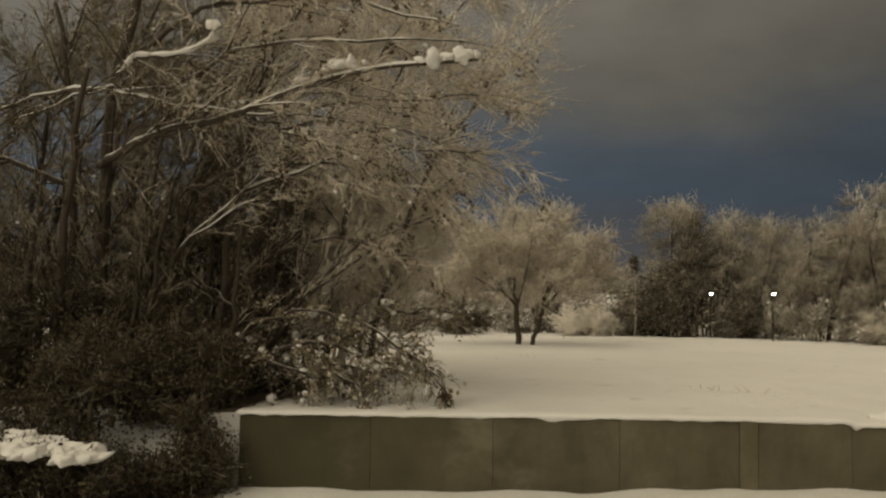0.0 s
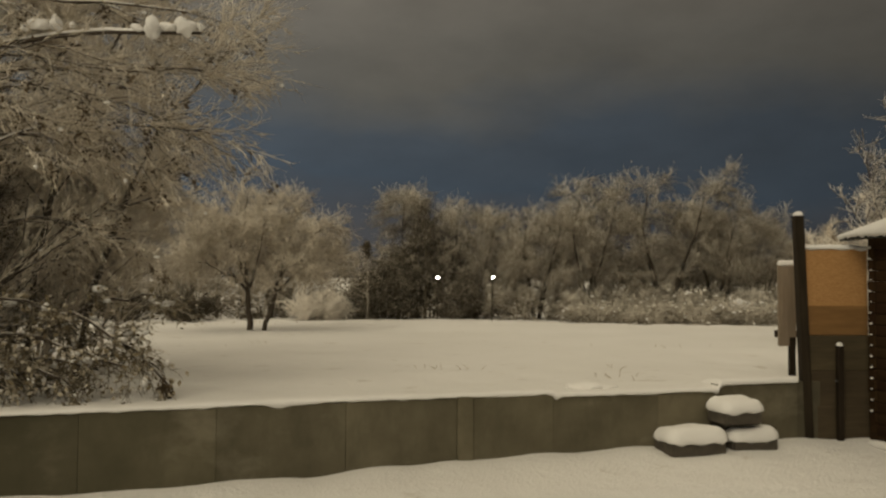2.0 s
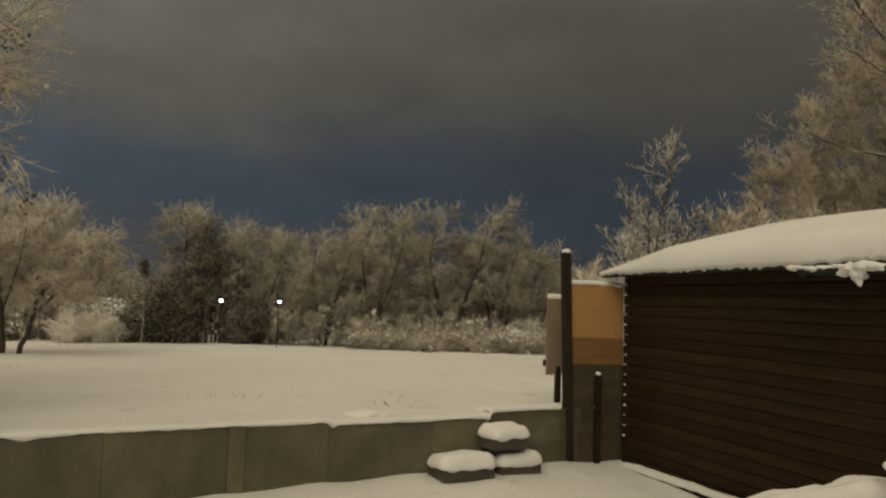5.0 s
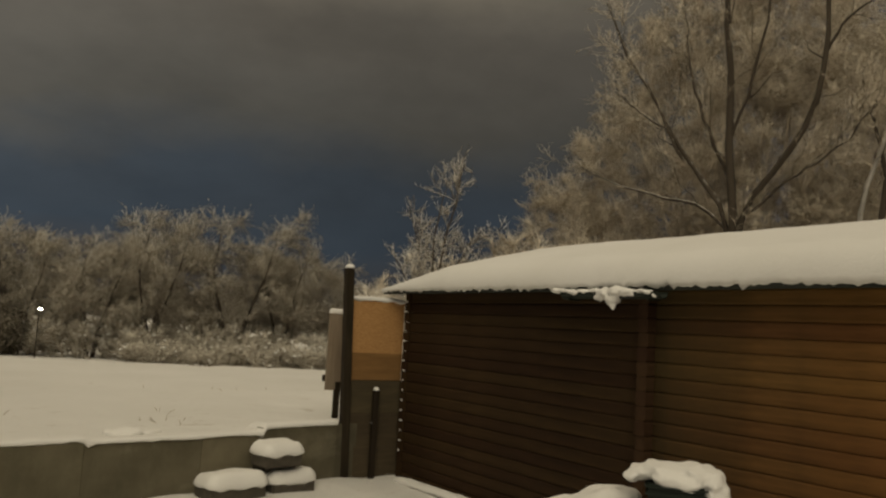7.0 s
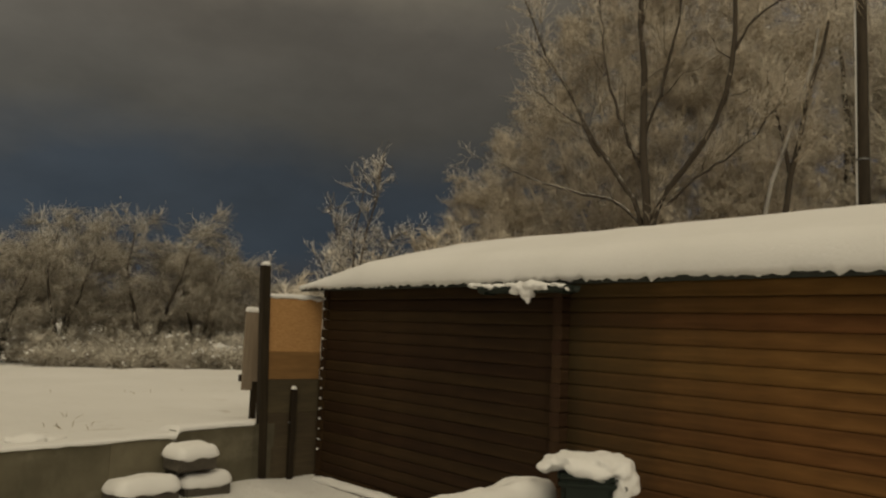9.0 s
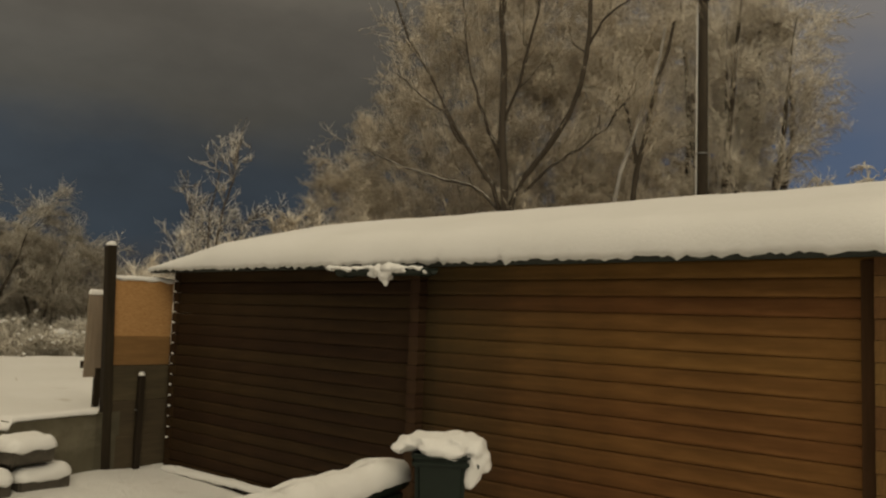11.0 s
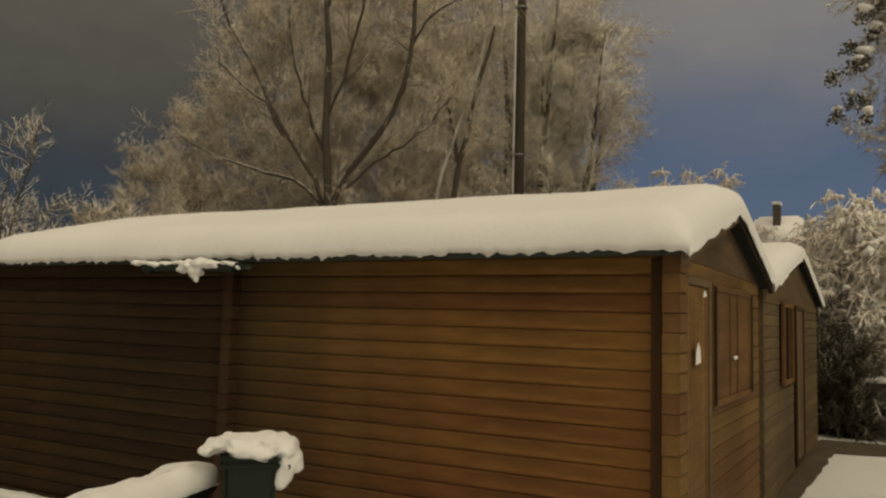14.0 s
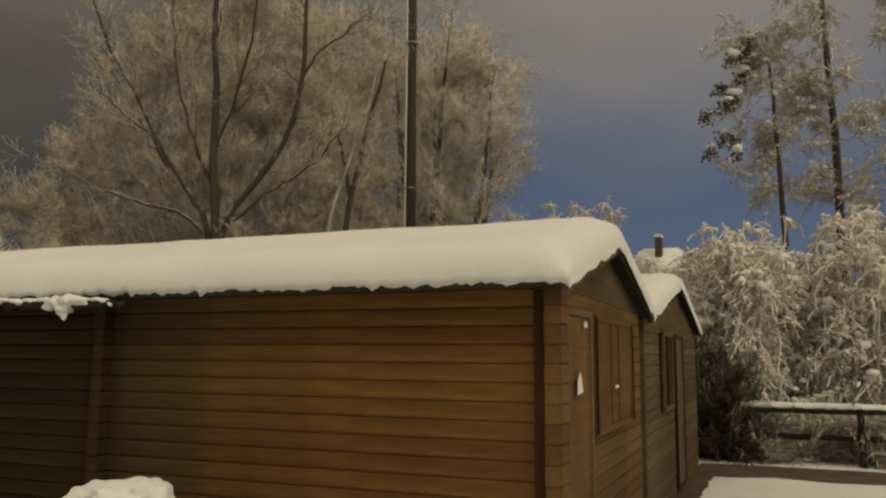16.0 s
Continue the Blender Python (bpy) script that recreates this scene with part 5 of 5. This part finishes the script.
def bush(x, y, h, w, seed, mat, label, plan=THICKET, stems=9, group="", z=None, leaves=None, lumps=None):
    rng = np.random.default_rng(seed + 500)
    z0 = (ground_z(x, y) if z is None else z) - .1
    lines = []
    for k in range(stems):
        a, r = rng.random() * 6.28, math.sqrt(rng.random()) * w * .5
        lines.append(([(x + r * .5 * math.cos(a), y + r * .5 * math.sin(a), z0), (x + r * .8 * math.cos(a), y + r * .8 * math.sin(a), z0 + h * .5),
                       (x + r * math.cos(a), y + r * math.sin(a), z0 + h * (.95 - .35 * (2 * r / w) ** 2))], .03, .010))
    return tree("bush", lines, plan, seed, (mat, mat), label, 5, category="bush", group=group, split=1, leaves=leaves, lumps=lumps)


HEAVY = [
    dict(count=16, u0=.1, u1=1.0, l0=.4, l1=1.1, angle=.8, lift=.15, droop=.6, n=7, sides=5, curl=.45, thin=.9, rmax=.036, rmin=.020),
    dict(count=10, u0=.1, u1=1.0, l0=.15, l1=.5, angle=.9, lift=.02, droop=.55, n=4, sides=4, curl=.55, thin=1.0, rmax=.026, rmin=.017),
    dict(count=5, u0=.1, u1=1.0, l0=.06, l1=.22, angle=.9, lift=.0, droop=.4, n=2, sides=1, curl=.35, thin=1.2, rmax=.022, rmin=.015),
]


# dense dark tree, low thicket, snowy and dark bushes along the field edge
rng = np.random.default_rng(731)
mound = []
for k in range(40):
    x = -6.2 + 4.6 * (k + rng.random()) / 40
    y = 29.2 + 1.6 * rng.random()
    h = .25 + 4.1 * max(0, 1 - abs(x + 3.45) / (3.1 if x < -3.45 else 2.4)) ** 1.1 * (.82 + .22 * rng.random())
    z0 = ground_z(x, y) - .1
    mound.append(([(x, y, z0), (x + .1 * rng.normal(), y, z0 + h * .5), (x + .15 * (-3.4 - x) + .15 * rng.normal(), y, z0 + h)], .04, .012))
tree("tree", mound, THICKET, 230, (TWIG_MID, TWIG_MID), "dense dark ivy-clad tree sloping to the ground beyond the field", 5, split=1, leaves=(2, .034, .12, TWIG_MID, -1))
for i, (x, y, h, w) in enumerate(((-6.5, 29.3, .6, 1.4), (-5.8, 29.4, 1.3, 1.5), (-5.1, 29.5, 2.2, 1.5), (-4.5, 29.6, 3.0, 1.5), (-2.2, 29.3, 1.6, 1.8))):
    bush(x, y, h, w, 235 + i, TWIG_MID, "dark ivy-clad bush at the foot of the dense tree", group="dark ivy bushes", leaves=(2, .034, .12, TWIG_MID, -1))
for i, (x, y, h, w, m) in enumerate(((-11.9, 27.0, 1.15, 2.0, TWIG_DARK), (-9.0, 29.5, 1.2, 3.0, TWIG_DARK), (-7.6, 28.5, .95, 2.4, TWIG_WHITE), (-7.2, 29.0, .9, 1.6, TWIG_WHITE),
                                     (-1.6, 29.5, 1.3, 2.6, TWIG_FAR), (.3, 28.4, 1.5, 3.0, TWIG_FAR), (2.4, 27.2, 1.2, 3.0, TWIG_FAR), (4.4, 26.6, 1.2, 3.0, TWIG_FAR), (6.2, 26.4, 1.1, 2.6, TWIG_FAR),
                                     (7.6, 26.2, 1.0, 1.2, TWIG_WHITE), (8.9, 26.0, 1.2, 2.4, TWIG_FAR), (-.8, 31.5, 2.6, 3.4, TWIG_FAR), (3.4, 29.0, 2.6, 4.0, TWIG_FAR), (10.8, 26.5, 2.2, 3.4, TWIG_FAR),
                                     (1.6, 25.2, .45, 2.4, TWIG_FAR), (3.2, 24.3, .45, 2.2, TWIG_FAR), (4.7, 23.5, .5, 2.2, TWIG_FAR), (6.0, 22.8, .5, 2.0, TWIG_FAR), (7.3, 22.2, .5, 2.0, TWIG_FAR), (-14.2, 28.0, 1.0, 2.4, TWIG_DARK), (-16.5, 27.0, 1.2, 2.6, TWIG_DARK), (8.6, 22.5, 1.0, 2.0, TWIG_FAR))):
    bush(x, y, h, w, 240 + i, m, "snow-covered bush at the field edge" if m is TWIG_WHITE else ("dark evergreen bush at the field edge" if m is TWIG_DARK else "low tangled brambles dusted with snow"), group="field edge bushes", stems=10, lumps=(1, 45, .05) if m is TWIG_FAR else None)

# far woods as one mass
rng = np.random.default_rng(77)
lines = []
for k in range(230):
    x = -36 + 70 * (k + rng.random()) / 230
    y = 34.5 + 7 * rng.random() - (2.5 if x > 4 else 0)
    h = 2.7 + .8 * rng.random() + .9 * wobble(x, 0, 0, .16, 3)
    z0 = ground_z(x, y) - .2
    lines.append(([(x, y, z0), (x + .3 * rng.normal(), y, z0 + h * .5), (x + .5 * rng.normal(), y, z0 + h)], .05, .02))
tree("far_woods", lines, [
    dict(count=16, u0=.02, u1=1.0, l0=.6, l1=1.6, angle=.9, lift=.15, droop=.2, n=3, sides=3, curl=.3, thin=.5, rmax=.03, rmin=.018),
    dict(count=9, u0=.1, u1=1.0, l0=.4, l1=1.1, angle=.8, lift=.05, droop=.25, n=2, sides=1, curl=.3, thin=.9, rmax=.024, rmin=.018),
], 301, (TWIG_FAR, TWIG_BACK), "distant winter woods dusted with snow", 4, category="woods")
tagged(bpy.data.objects["far_woods"], kind="stuff")

# small sparse tree and thicket behind the cabin's far end
tree("tree", [
    ([(3.7, 12.0, .2), (3.6, 12.0, 2.2), (3.6, 11.9, 3.6), (3.65, 11.6, 4.5)], .035, .009),
    ([(3.7, 12.0, 1.6), (3.5, 12.6, 2.6), (3.5, 13.2, 3.2)], .02, .008),
    ([(3.7, 12.0, 1.9), (3.6, 12.5, 3.2), (3.6, 12.8, 4.4)], .02, .008),
    ([(3.7, 12.0, 1.8), (3.6, 11.3, 2.8), (3.6, 10.4, 3.5)], .02, .008),
    ([(3.7, 12.0, 2.6), (3.6, 11.4, 3.7), (3.6, 11.0, 4.8)], .025, .01),
], [
    dict(count=9, u0=.25, u1=1.0, l0=.4, l1=1.0, angle=.7, lift=.15, droop=.05, n=5, sides=4, curl=.35, thin=.6, rmax=.016, rmin=.010),
    dict(count=6, u0=.1, u1=1.0, l0=.18, l1=.5, angle=.75, lift=.1, droop=.05, n=4, sides=3, curl=.35, thin=.7, rmax=.012, rmin=.008),
    dict(count=5, u0=.1, u1=1.0, l0=.1, l1=.3, angle=.75, lift=.1, droop=.05, n=2, sides=1, curl=.35, thin=.9, rmax=.007, rmin=.005),
], 41, (BARK, TWIG), "small sparse tree with thickly snowed twigs", snow=.7)
for i, (x, y, h, w) in enumerate(((3.9, 12.6, 2.9, 2.2), (5.4, 11.4, 3.4, 2.4), (7.0, 11.2, 3.6, 2.6), (4.1, 14.5, 2.4, 1.5), (6.2, 13.0, 3.6, 3.0), (7.6, 13.4, 4.2, 3.0))):
    bush(x, y, h, w, 320 + i, TWIG_WHITE if i < 1 else TWIG_WILLOW, "snow-dusted thicket behind the cabin", group="thicket behind the cabin", stems=14)

# great willow behind the cabin, split for the camera's view: dark limbs in front, fine twigs behind
WX, WY = 9.0, 9.1
tree("willow_tree", [
    ([(WX, WY, .2), (WX, WY, 3.3), (WX, 9.15, 4.9), (WX, 9.28, 5.95), (WX, 9.34, 7.3), (WX, 9.4, 12.0)], .12, .035),
    ([(WX, WY, 3.5), (9.0, 9.53, 4.83), (9.0, 10.4, 5.6), (8.95, 10.88, 6.65), (8.9, 12.0, 8.2), (8.9, 12.9, 10.0)], .070, .02),
    ([(8.98, 10.45, 5.7), (8.9, 10.75, 6.3), (8.8, 11.6, 6.95), (8.8, 12.4, 7.6)], .040, .014),
    ([(WX, WY, 3.6), (9.0, 8.72, 4.8), (9.0, 7.85, 5.5), (9.0, 7.36, 6.2), (9.0, 7.14, 7.2), (9.0, 7.1, 10.5)], .075, .03),
    ([(9.0, 7.12, 7.3), (9.0, 6.8, 7.8), (9.0, 6.3, 8.0), (9.0, 5.6, 8.5)], .028, .010),
    ([(WX, WY, 3.8), (9.0, 9.8, 4.6), (9.0, 11.1, 4.95), (9.0, 12.7, 5.45), (9.0, 14.4, 6.4)], .042, .010),
    ([(9.0, 9.3, 5.2), (8.9, 9.9, 6.4), (8.9, 10.3, 7.8), (8.9, 10.5, 9.6)], .040, .014),
    ([(9.0, 9.3, 5.8), (8.9, 8.7, 7.0), (8.9, 8.3, 8.4), (8.9, 8.2, 10.4)], .040, .014),
    ([(9.0, 8.7, 4.4), (8.9, 7.9, 4.9), (8.9, 7.0, 5.3), (8.9, 6.2, 6.0)], .032, .010),
], [
    dict(count=11, u0=.2, u1=1.0, l0=.7, l1=1.9, angle=.6, lift=.12, droop=.03, n=7, sides=4, curl=.35, thin=.35, rmax=.020, rmin=.009),
    dict(count=6, u0=.15, u1=1.0, l0=.4, l1=1.1, angle=.7, lift=.05, droop=.04, n=4, sides=3, curl=.35, thin=.5, rmax=.009, rmin=.006),
    dict(count=6, u0=.1, u1=1.0, l0=.15, l1=.5, angle=.8, lift=.02, droop=.04, n=2, sides=1, curl=.2, thin=.8, rmax=.007, rmin=.005),
], 51, (BARK_DARK, TWIG_WILLOW), "great many-stemmed willow with dark limbs behind the cabin")
rng = np.random.default_rng(57)
haze = []
for k in range(18):
    y1 = 6.4 + 11.6 * k / 17
    top = 4.0 + 7.2 * math.exp(-((y1 - 11.0) / 4.6) ** 2) + .8 * rng.random()
    x1 = 11.0 + 1.2 * rng.random()
    haze.append(([(11.5, 10.8, .2), (11.4, 10.8 + (y1 - 10.8) * .3, top * .32), (x1, 10.8 + (y1 - 10.8) * .75, top * .65), (x1, y1 + .3, top)], .05, .012))
tree("willow_tree", haze, [
    dict(count=20, u0=.18, u1=1.0, l0=.8, l1=2.1, angle=.7, lift=.10, droop=.06, n=5, sides=3, curl=.35, thin=.35, rmax=.016, rmin=.008),
    dict(count=9, u0=.05, u1=1.0, l0=.4, l1=1.2, angle=.8, lift=.04, droop=.06, n=3, sides=3, curl=.35, thin=.5, rmax=.010, rmin=.007),
    dict(count=8, u0=.05, u1=1.0, l0=.2, l1=.7, angle=.85, lift=.02, droop=.06, n=2, sides=1, curl=.2, thin=.8, rmax=.008, rmin=.0065),
    dict(count=5, u0=.05, u1=1.0, l0=.1, l1=.4, angle=.85, lift=.0, droop=.06, n=2, sides=1, curl=.2, thin=.9, rmax=.0075, rmin=.0065),
], 58, (TWIG_WILLOW, TWIG_WILLOW), "broad willow thick with fine rimed twigs", 5)
# leaning pale trunk and the tall tree beyond
tree("birch_tree", [
    ([(10.4, 7.4, 0), (10.4, 7.36, 3.0), (10.4, 7.31, 4.52), (10.4, 7.04, 5.40), (10.4, 6.79, 5.92), (10.4, 6.40, 6.95), (10.4, 6.20, 7.85)], .075, .022),
], [
    dict(count=9, u0=.6, u1=1.0, l0=.4, l1=1.1, angle=.6, lift=.15, droop=.15, n=5, sides=4, curl=.3, thin=.4, rmax=.02, rmin=.007),
    dict(count=8, u0=.1, u1=1.0, l0=.25, l1=.7, angle=.7, lift=.05, droop=.2, n=4, sides=3, curl=.3, thin=.6, rmax=.008, rmin=.005),
    dict(count=8, u0=.1, u1=1.0, l0=.12, l1=.4, angle=.7, lift=.0, droop=.2, n=2, sides=1, curl=.3, thin=.8, rmax=.007, rmin=.005),
], 52, (BIRCH, TWIG_WILLOW), "leaning pale-barked tree among frosted twigs", split=1)
tree("tree", [
    ([(10.5, 7.1, 0), (10.5, 7.06, 3.0), (10.5, 7.02, 4.1), (10.5, 6.86, 5.12), (10.5, 6.68, 5.6), (10.5, 6.44, 6.55), (10.5, 6.05, 8.0)], .105, .03),
    ([(10.5, 6.86, 5.1), (10.5, 7.0, 5.85), (10.5, 7.3, 6.9)], .05, .02),
], [
    dict(count=10, u0=.5, u1=1.0, l0=.5, l1=1.3, angle=.6, lift=.15, droop=.12, n=5, sides=4, curl=.3, thin=.4, rmax=.02, rmin=.008),
    dict(count=8, u0=.1, u1=1.0, l0=.3, l1=.8, angle=.7, lift=.05, droop=.15, n=4, sides=3, curl=.3, thin=.6, rmax=.008, rmin=.005),
    dict(count=8, u0=.1, u1=1.0, l0=.12, l1=.45, angle=.7, lift=.0, droop=.15, n=2, sides=1, curl=.3, thin=.8, rmax=.007, rmin=.005),
], 59, (BARK_DARK, TWIG_WILLOW), "dark-trunked frosted tree leaning beside the pale one", split=1)
for i, (x, y, h, w) in enumerate(((18.6, 8.4, 14.0, 4.2), (19.0, 7.4, 12.0, 4.2), (21.0, 10.6, 13.5, 4.6), (20.0, 12.6, 12.0, 4.5))):
    field_tree(x, y, h, w, 53 + i, "tall frosted bare tree behind the cabins", mat=TWIG_PALE, stems=4, plan=[dict(FIELD[0], count=18, u0=.3, l0=1.2, l1=2.6), dict(FIELD[1], count=11, l0=.6, l1=1.5), dict(FIELD[2], count=9), dict(FIELD[3], count=2)])
for i, (x, y, h, w) in enumerate(((19.5, 5.6, 6.8, 3.0), (20.0, 4.3, 7.2, 3.0), (20.5, 3.1, 7.0, 2.6), (21.5, .6, 5.6, 3.2), (20.0, -1.2, 5.3, 3.0))):
    bush(x, y, h, w, 330 + i, TWIG_LADEN, "frosted treetop beyond the cabin ridge", plan=HEAVY, stems=20, group="frosted treetops")

# ---------------------------------------------------------------- pole and lamps
pole = thing("utility_pole", (10.78, 5.53, 0), "tall dark timber utility pole", "pole")
part("shaft", rod((0, 0, -.5), (.02, .04, 12.0), .125, .085, 16), POLE_M, pole, smooth=True)
part("snow_streak", rod((-.055, .115, 2.0), (-.025, .125, 11.5), .024, .018, 8), SNOW, pole, "thin line of snow stuck along the pole", smooth=True)
for z in (5.2, 8.4):
    part("strap", rod((0, .02, z), (0, .02, z + .03), .128, .128, 16), METAL, pole)


def street_lamp(x, y, z, mat, label):
    z0 = ground_z(x, y)
    th = thing("street_lamp", (x, y, z0), label, "lamp", "street lamps")
    h = z - z0
    part("column", rod((0, .25, -.2), (0, .25, h + .12), .014, .012, 8), TRIM, th)
    part("arm", rod((0, .25, h + .12), (0, -.02, h + .14), .012, .010, 8), TRIM, th)
    hood = part("hood", box(-.09, -.08, h + .06, .09, .14, h + .09, .012, 2), TRIM, th)
    bm = bmesh.new()
    bmesh.ops.create_uvsphere(bm, u_segments=14, v_segments=8, radius=1, matrix=Matrix.Translation((0, -.02, h)) @ Matrix.Diagonal((.055, .036, .034, 1)))
    part("bulb", bm, mat, hood, "glowing lamp bowl", smooth=True)


street_lamp(-3.2, 27.9, 1.63, GLOW, "bright white lamp on a thin column among trees")
street_lamp(-1.41, 26.2, 1.65, GLOW, "bright white lamp on a thin column among trees")
heap("snow_mound", [(.35 * k, .1 * (k % 2), .28 - .10 * k, .32, .30, .16) for k in range(-1, 3)], "bank of snow among the brambles", voxel=.04, seed=4.0, rough=.05, at=(7.3, 25.6, ground_z(7.4, 25.6) + .25))

# ---------------------------------------------------------------- far side of the yard
fence = thing("fence", (10.5, 0, 0), "low timber rail fence with snow along its rail", "fence")
for y in (-.9, -2.7, -4.5, -6.3):
    part("post", box(-.06, y - .05, -.3, .06, y + .05, .95, .01), TRIM, fence, m=pose(0, 0, -.06))
part("rail", box(-.04, -6.6, .78, .04, -.7, .88, .01), TRIM, fence)
part("rail", box(-.03, -6.6, .35, .03, -.7, .44, .01), TRIM, fence)
tagged(put("snow_mound", snow_lump(.12, 5.9, .07, 71, .04, .02, .5), SNOW, m=pose(10.5, -3.65, .88)), "ridge of snow along the fence rail", "snow")
for i, (y, h, w) in enumerate(((-1.6, .7, 1.6), (-3.0, .75, 1.6), (-4.4, .7, 1.6))):
    bush(11.1, y, h, w, 340 + i, TWIG_FAR, "low straggling hedge plant behind the fence", group="hedge by the fence", stems=10)
for i, (x, y, h, w) in enumerate(((12.0, -1.5, 4.6, 2.3), (12.3, -2.9, 4.5, 2.4), (12.2, -.35, 4.3, 1.8), (12.6, -4.3, 4.4, 2.4))):
    bush(x, y, h * 1.1, w * 1.1, 350 + i, TWIG_LADEN, "tall shrub bowed under heavy snow", plan=HEAVY, stems=16, group="snow-bowed shrubs", lumps=[(1, 420, .075), (2, 900, .045)])
# dark twig colour stands in for the shade at the shrubs' base
for i, (x, y, h) in enumerate(((10.6, -.55, 1.9), (10.9, -.2, 2.3))):
    bush(x, y, h, 1.0, 360 + i, TWIG_DARK, "dark shaded shrub stems beside the cabin", stems=12, group="dark shrubs by the cabin")


def pine(x, y, z0, h, seed, tuft_from, label, thick):
    rng = np.random.default_rng(seed)
    th = tree("pine_tree", [([(x, y, z0), (x, y - .1, z0 + h * .5), (x + .1, y + .1, z0 + h)], thick, thick * .3)], [
        dict(count=34, u0=tuft_from, u1=1.0, l0=.8, l1=2.0, angle=1.1, lift=.1, droop=.2, n=6, sides=4, curl=.35, thin=.3, rmax=.03, rmin=.012),
        dict(count=11, u0=.15, u1=1.0, l0=.3, l1=.85, angle=.8, lift=.05, droop=.25, n=4, sides=3, curl=.35, thin=.7, rmax=.014, rmin=.009),
        dict(count=19, u0=.1, u1=1.0, l0=.10, l1=.40, angle=.9, lift=.05, droop=.3, n=2, sides=1, curl=.3, thin=1.0, rmax=.012, rmin=.009),
    ], seed, (BARK_DARK, TWIG_PINE), label, split=1, lumps=(2, 420, .04))
    return th


pine(15.0, -1.7, 0, 9.2, 61, .55, "tall slender pine with snow-laden tufts", .095)
pine(15.3, -2.85, 0, 12.5, 62, .35, "taller dark-trunked tree with snowy boughs", .13)
pine(16.5, -4.4, 0, 11.0, 63, .3, "tall snow-laden tree beyond the hedge", .13)
# dark cones of needles at the tips of the slender pine
rng = np.random.default_rng(5)
spots = []
for k in range(13):
    c = np.array((14.9 + .3 * rng.normal(), -.52 + .26 * rng.normal() - .03 * k, 6.2 + 2.9 * (k + rng.random()) / 13))
    spots.append([c, c + (0, .03, -.10)])
spots = np.array(spots)
tagged(put("pine_tuft", mesh_of("pine_tuft", *leafage(rng, spots, 110, .05, .075)), TUFT), "dark needle tufts hanging at the pine's edge", "foliage", kind="stuff")
tagged(put("snow_cap", mesh_of("snow_cap", *puffs(rng, spots[:, :1].repeat(2, 1) + (0, -.02, .12), 16, .11, .6, 2)), SNOW), "small caps of snow on the pine tufts", "snow", kind="stuff")

house = thing("house", (28, 2.3, 0), "distant brick house with snowy roof and chimney", "house")
part("wall", box(.2, -.75, -2.6, 4.6, 1.5, 4.7, .01), BRICK_M, house)
hb = bmesh.new()
ridge_in = ((0.0, -1.0, 4.75), (0.0, 1.9, 4.75), (2.4, 1.3, 6.35), (2.4, -.35, 6.35), (4.8, -1.0, 4.75), (4.8, 1.9, 4.75))
q = [hb.verts.new(p) for p in ridge_in]
for f in ((0, 1, 2, 3), (3, 2, 5, 4), (0, 3, 4), (1, 5, 2), (0, 4, 5, 1)):
    hb.faces.new([q[i] for i in f])
bmesh.ops.bevel(hb, geom=hb.edges[:], offset=.12, segments=3, affect="EDGES")
part("roof", hb, SNOW, house, "snow-covered hipped roof", smooth=True)
part("chimney", box(1.6, .34, 5.6, 2.0, .62, 6.66, .01), STONE, house)
part("chimney_cap", box(1.56, .31, 6.66, 2.04, .65, 6.78, .03, 2), SNOW, house, "snow on the chimney")

# withered grass poking out of the field snow
rng = np.random.default_rng(9)
P, R = [], []
for cx, cy, n, s in ((-3.9, 8.6, 5, .2), (-4.5, 9.0, 4, .25), (-2.0, 8.9, 3, .3), (-7.5, 14, 4, .8), (-9.8, 25.2, 22, 1.4), (-8.3, 25.4, 14, 1.0), (-2.4, 7.7, 7, .2), (-.2, 13, 5, .7), (-12, 24, 12, 1.2)):
    for k in range(n):
        x, y = cx + rng.normal() * s, cy + rng.normal() * s * .5
        z = ground_z(x, y)
        d = rng.normal(size=2) * .022
        P.append([(x, y, z - .02), (x + d[0], y + d[1], z + .03), (x + 2.2 * d[0], y + 2.2 * d[1], z + .04 + .03 * rng.random())])
        R.append([.0042, .0036, .0015])
tagged(put("grass", joined("grass", [(np.array(P), np.array(R), 3)]), GRASS_M), "withered grass blades poking through the snow", "grass", kind="stuff")
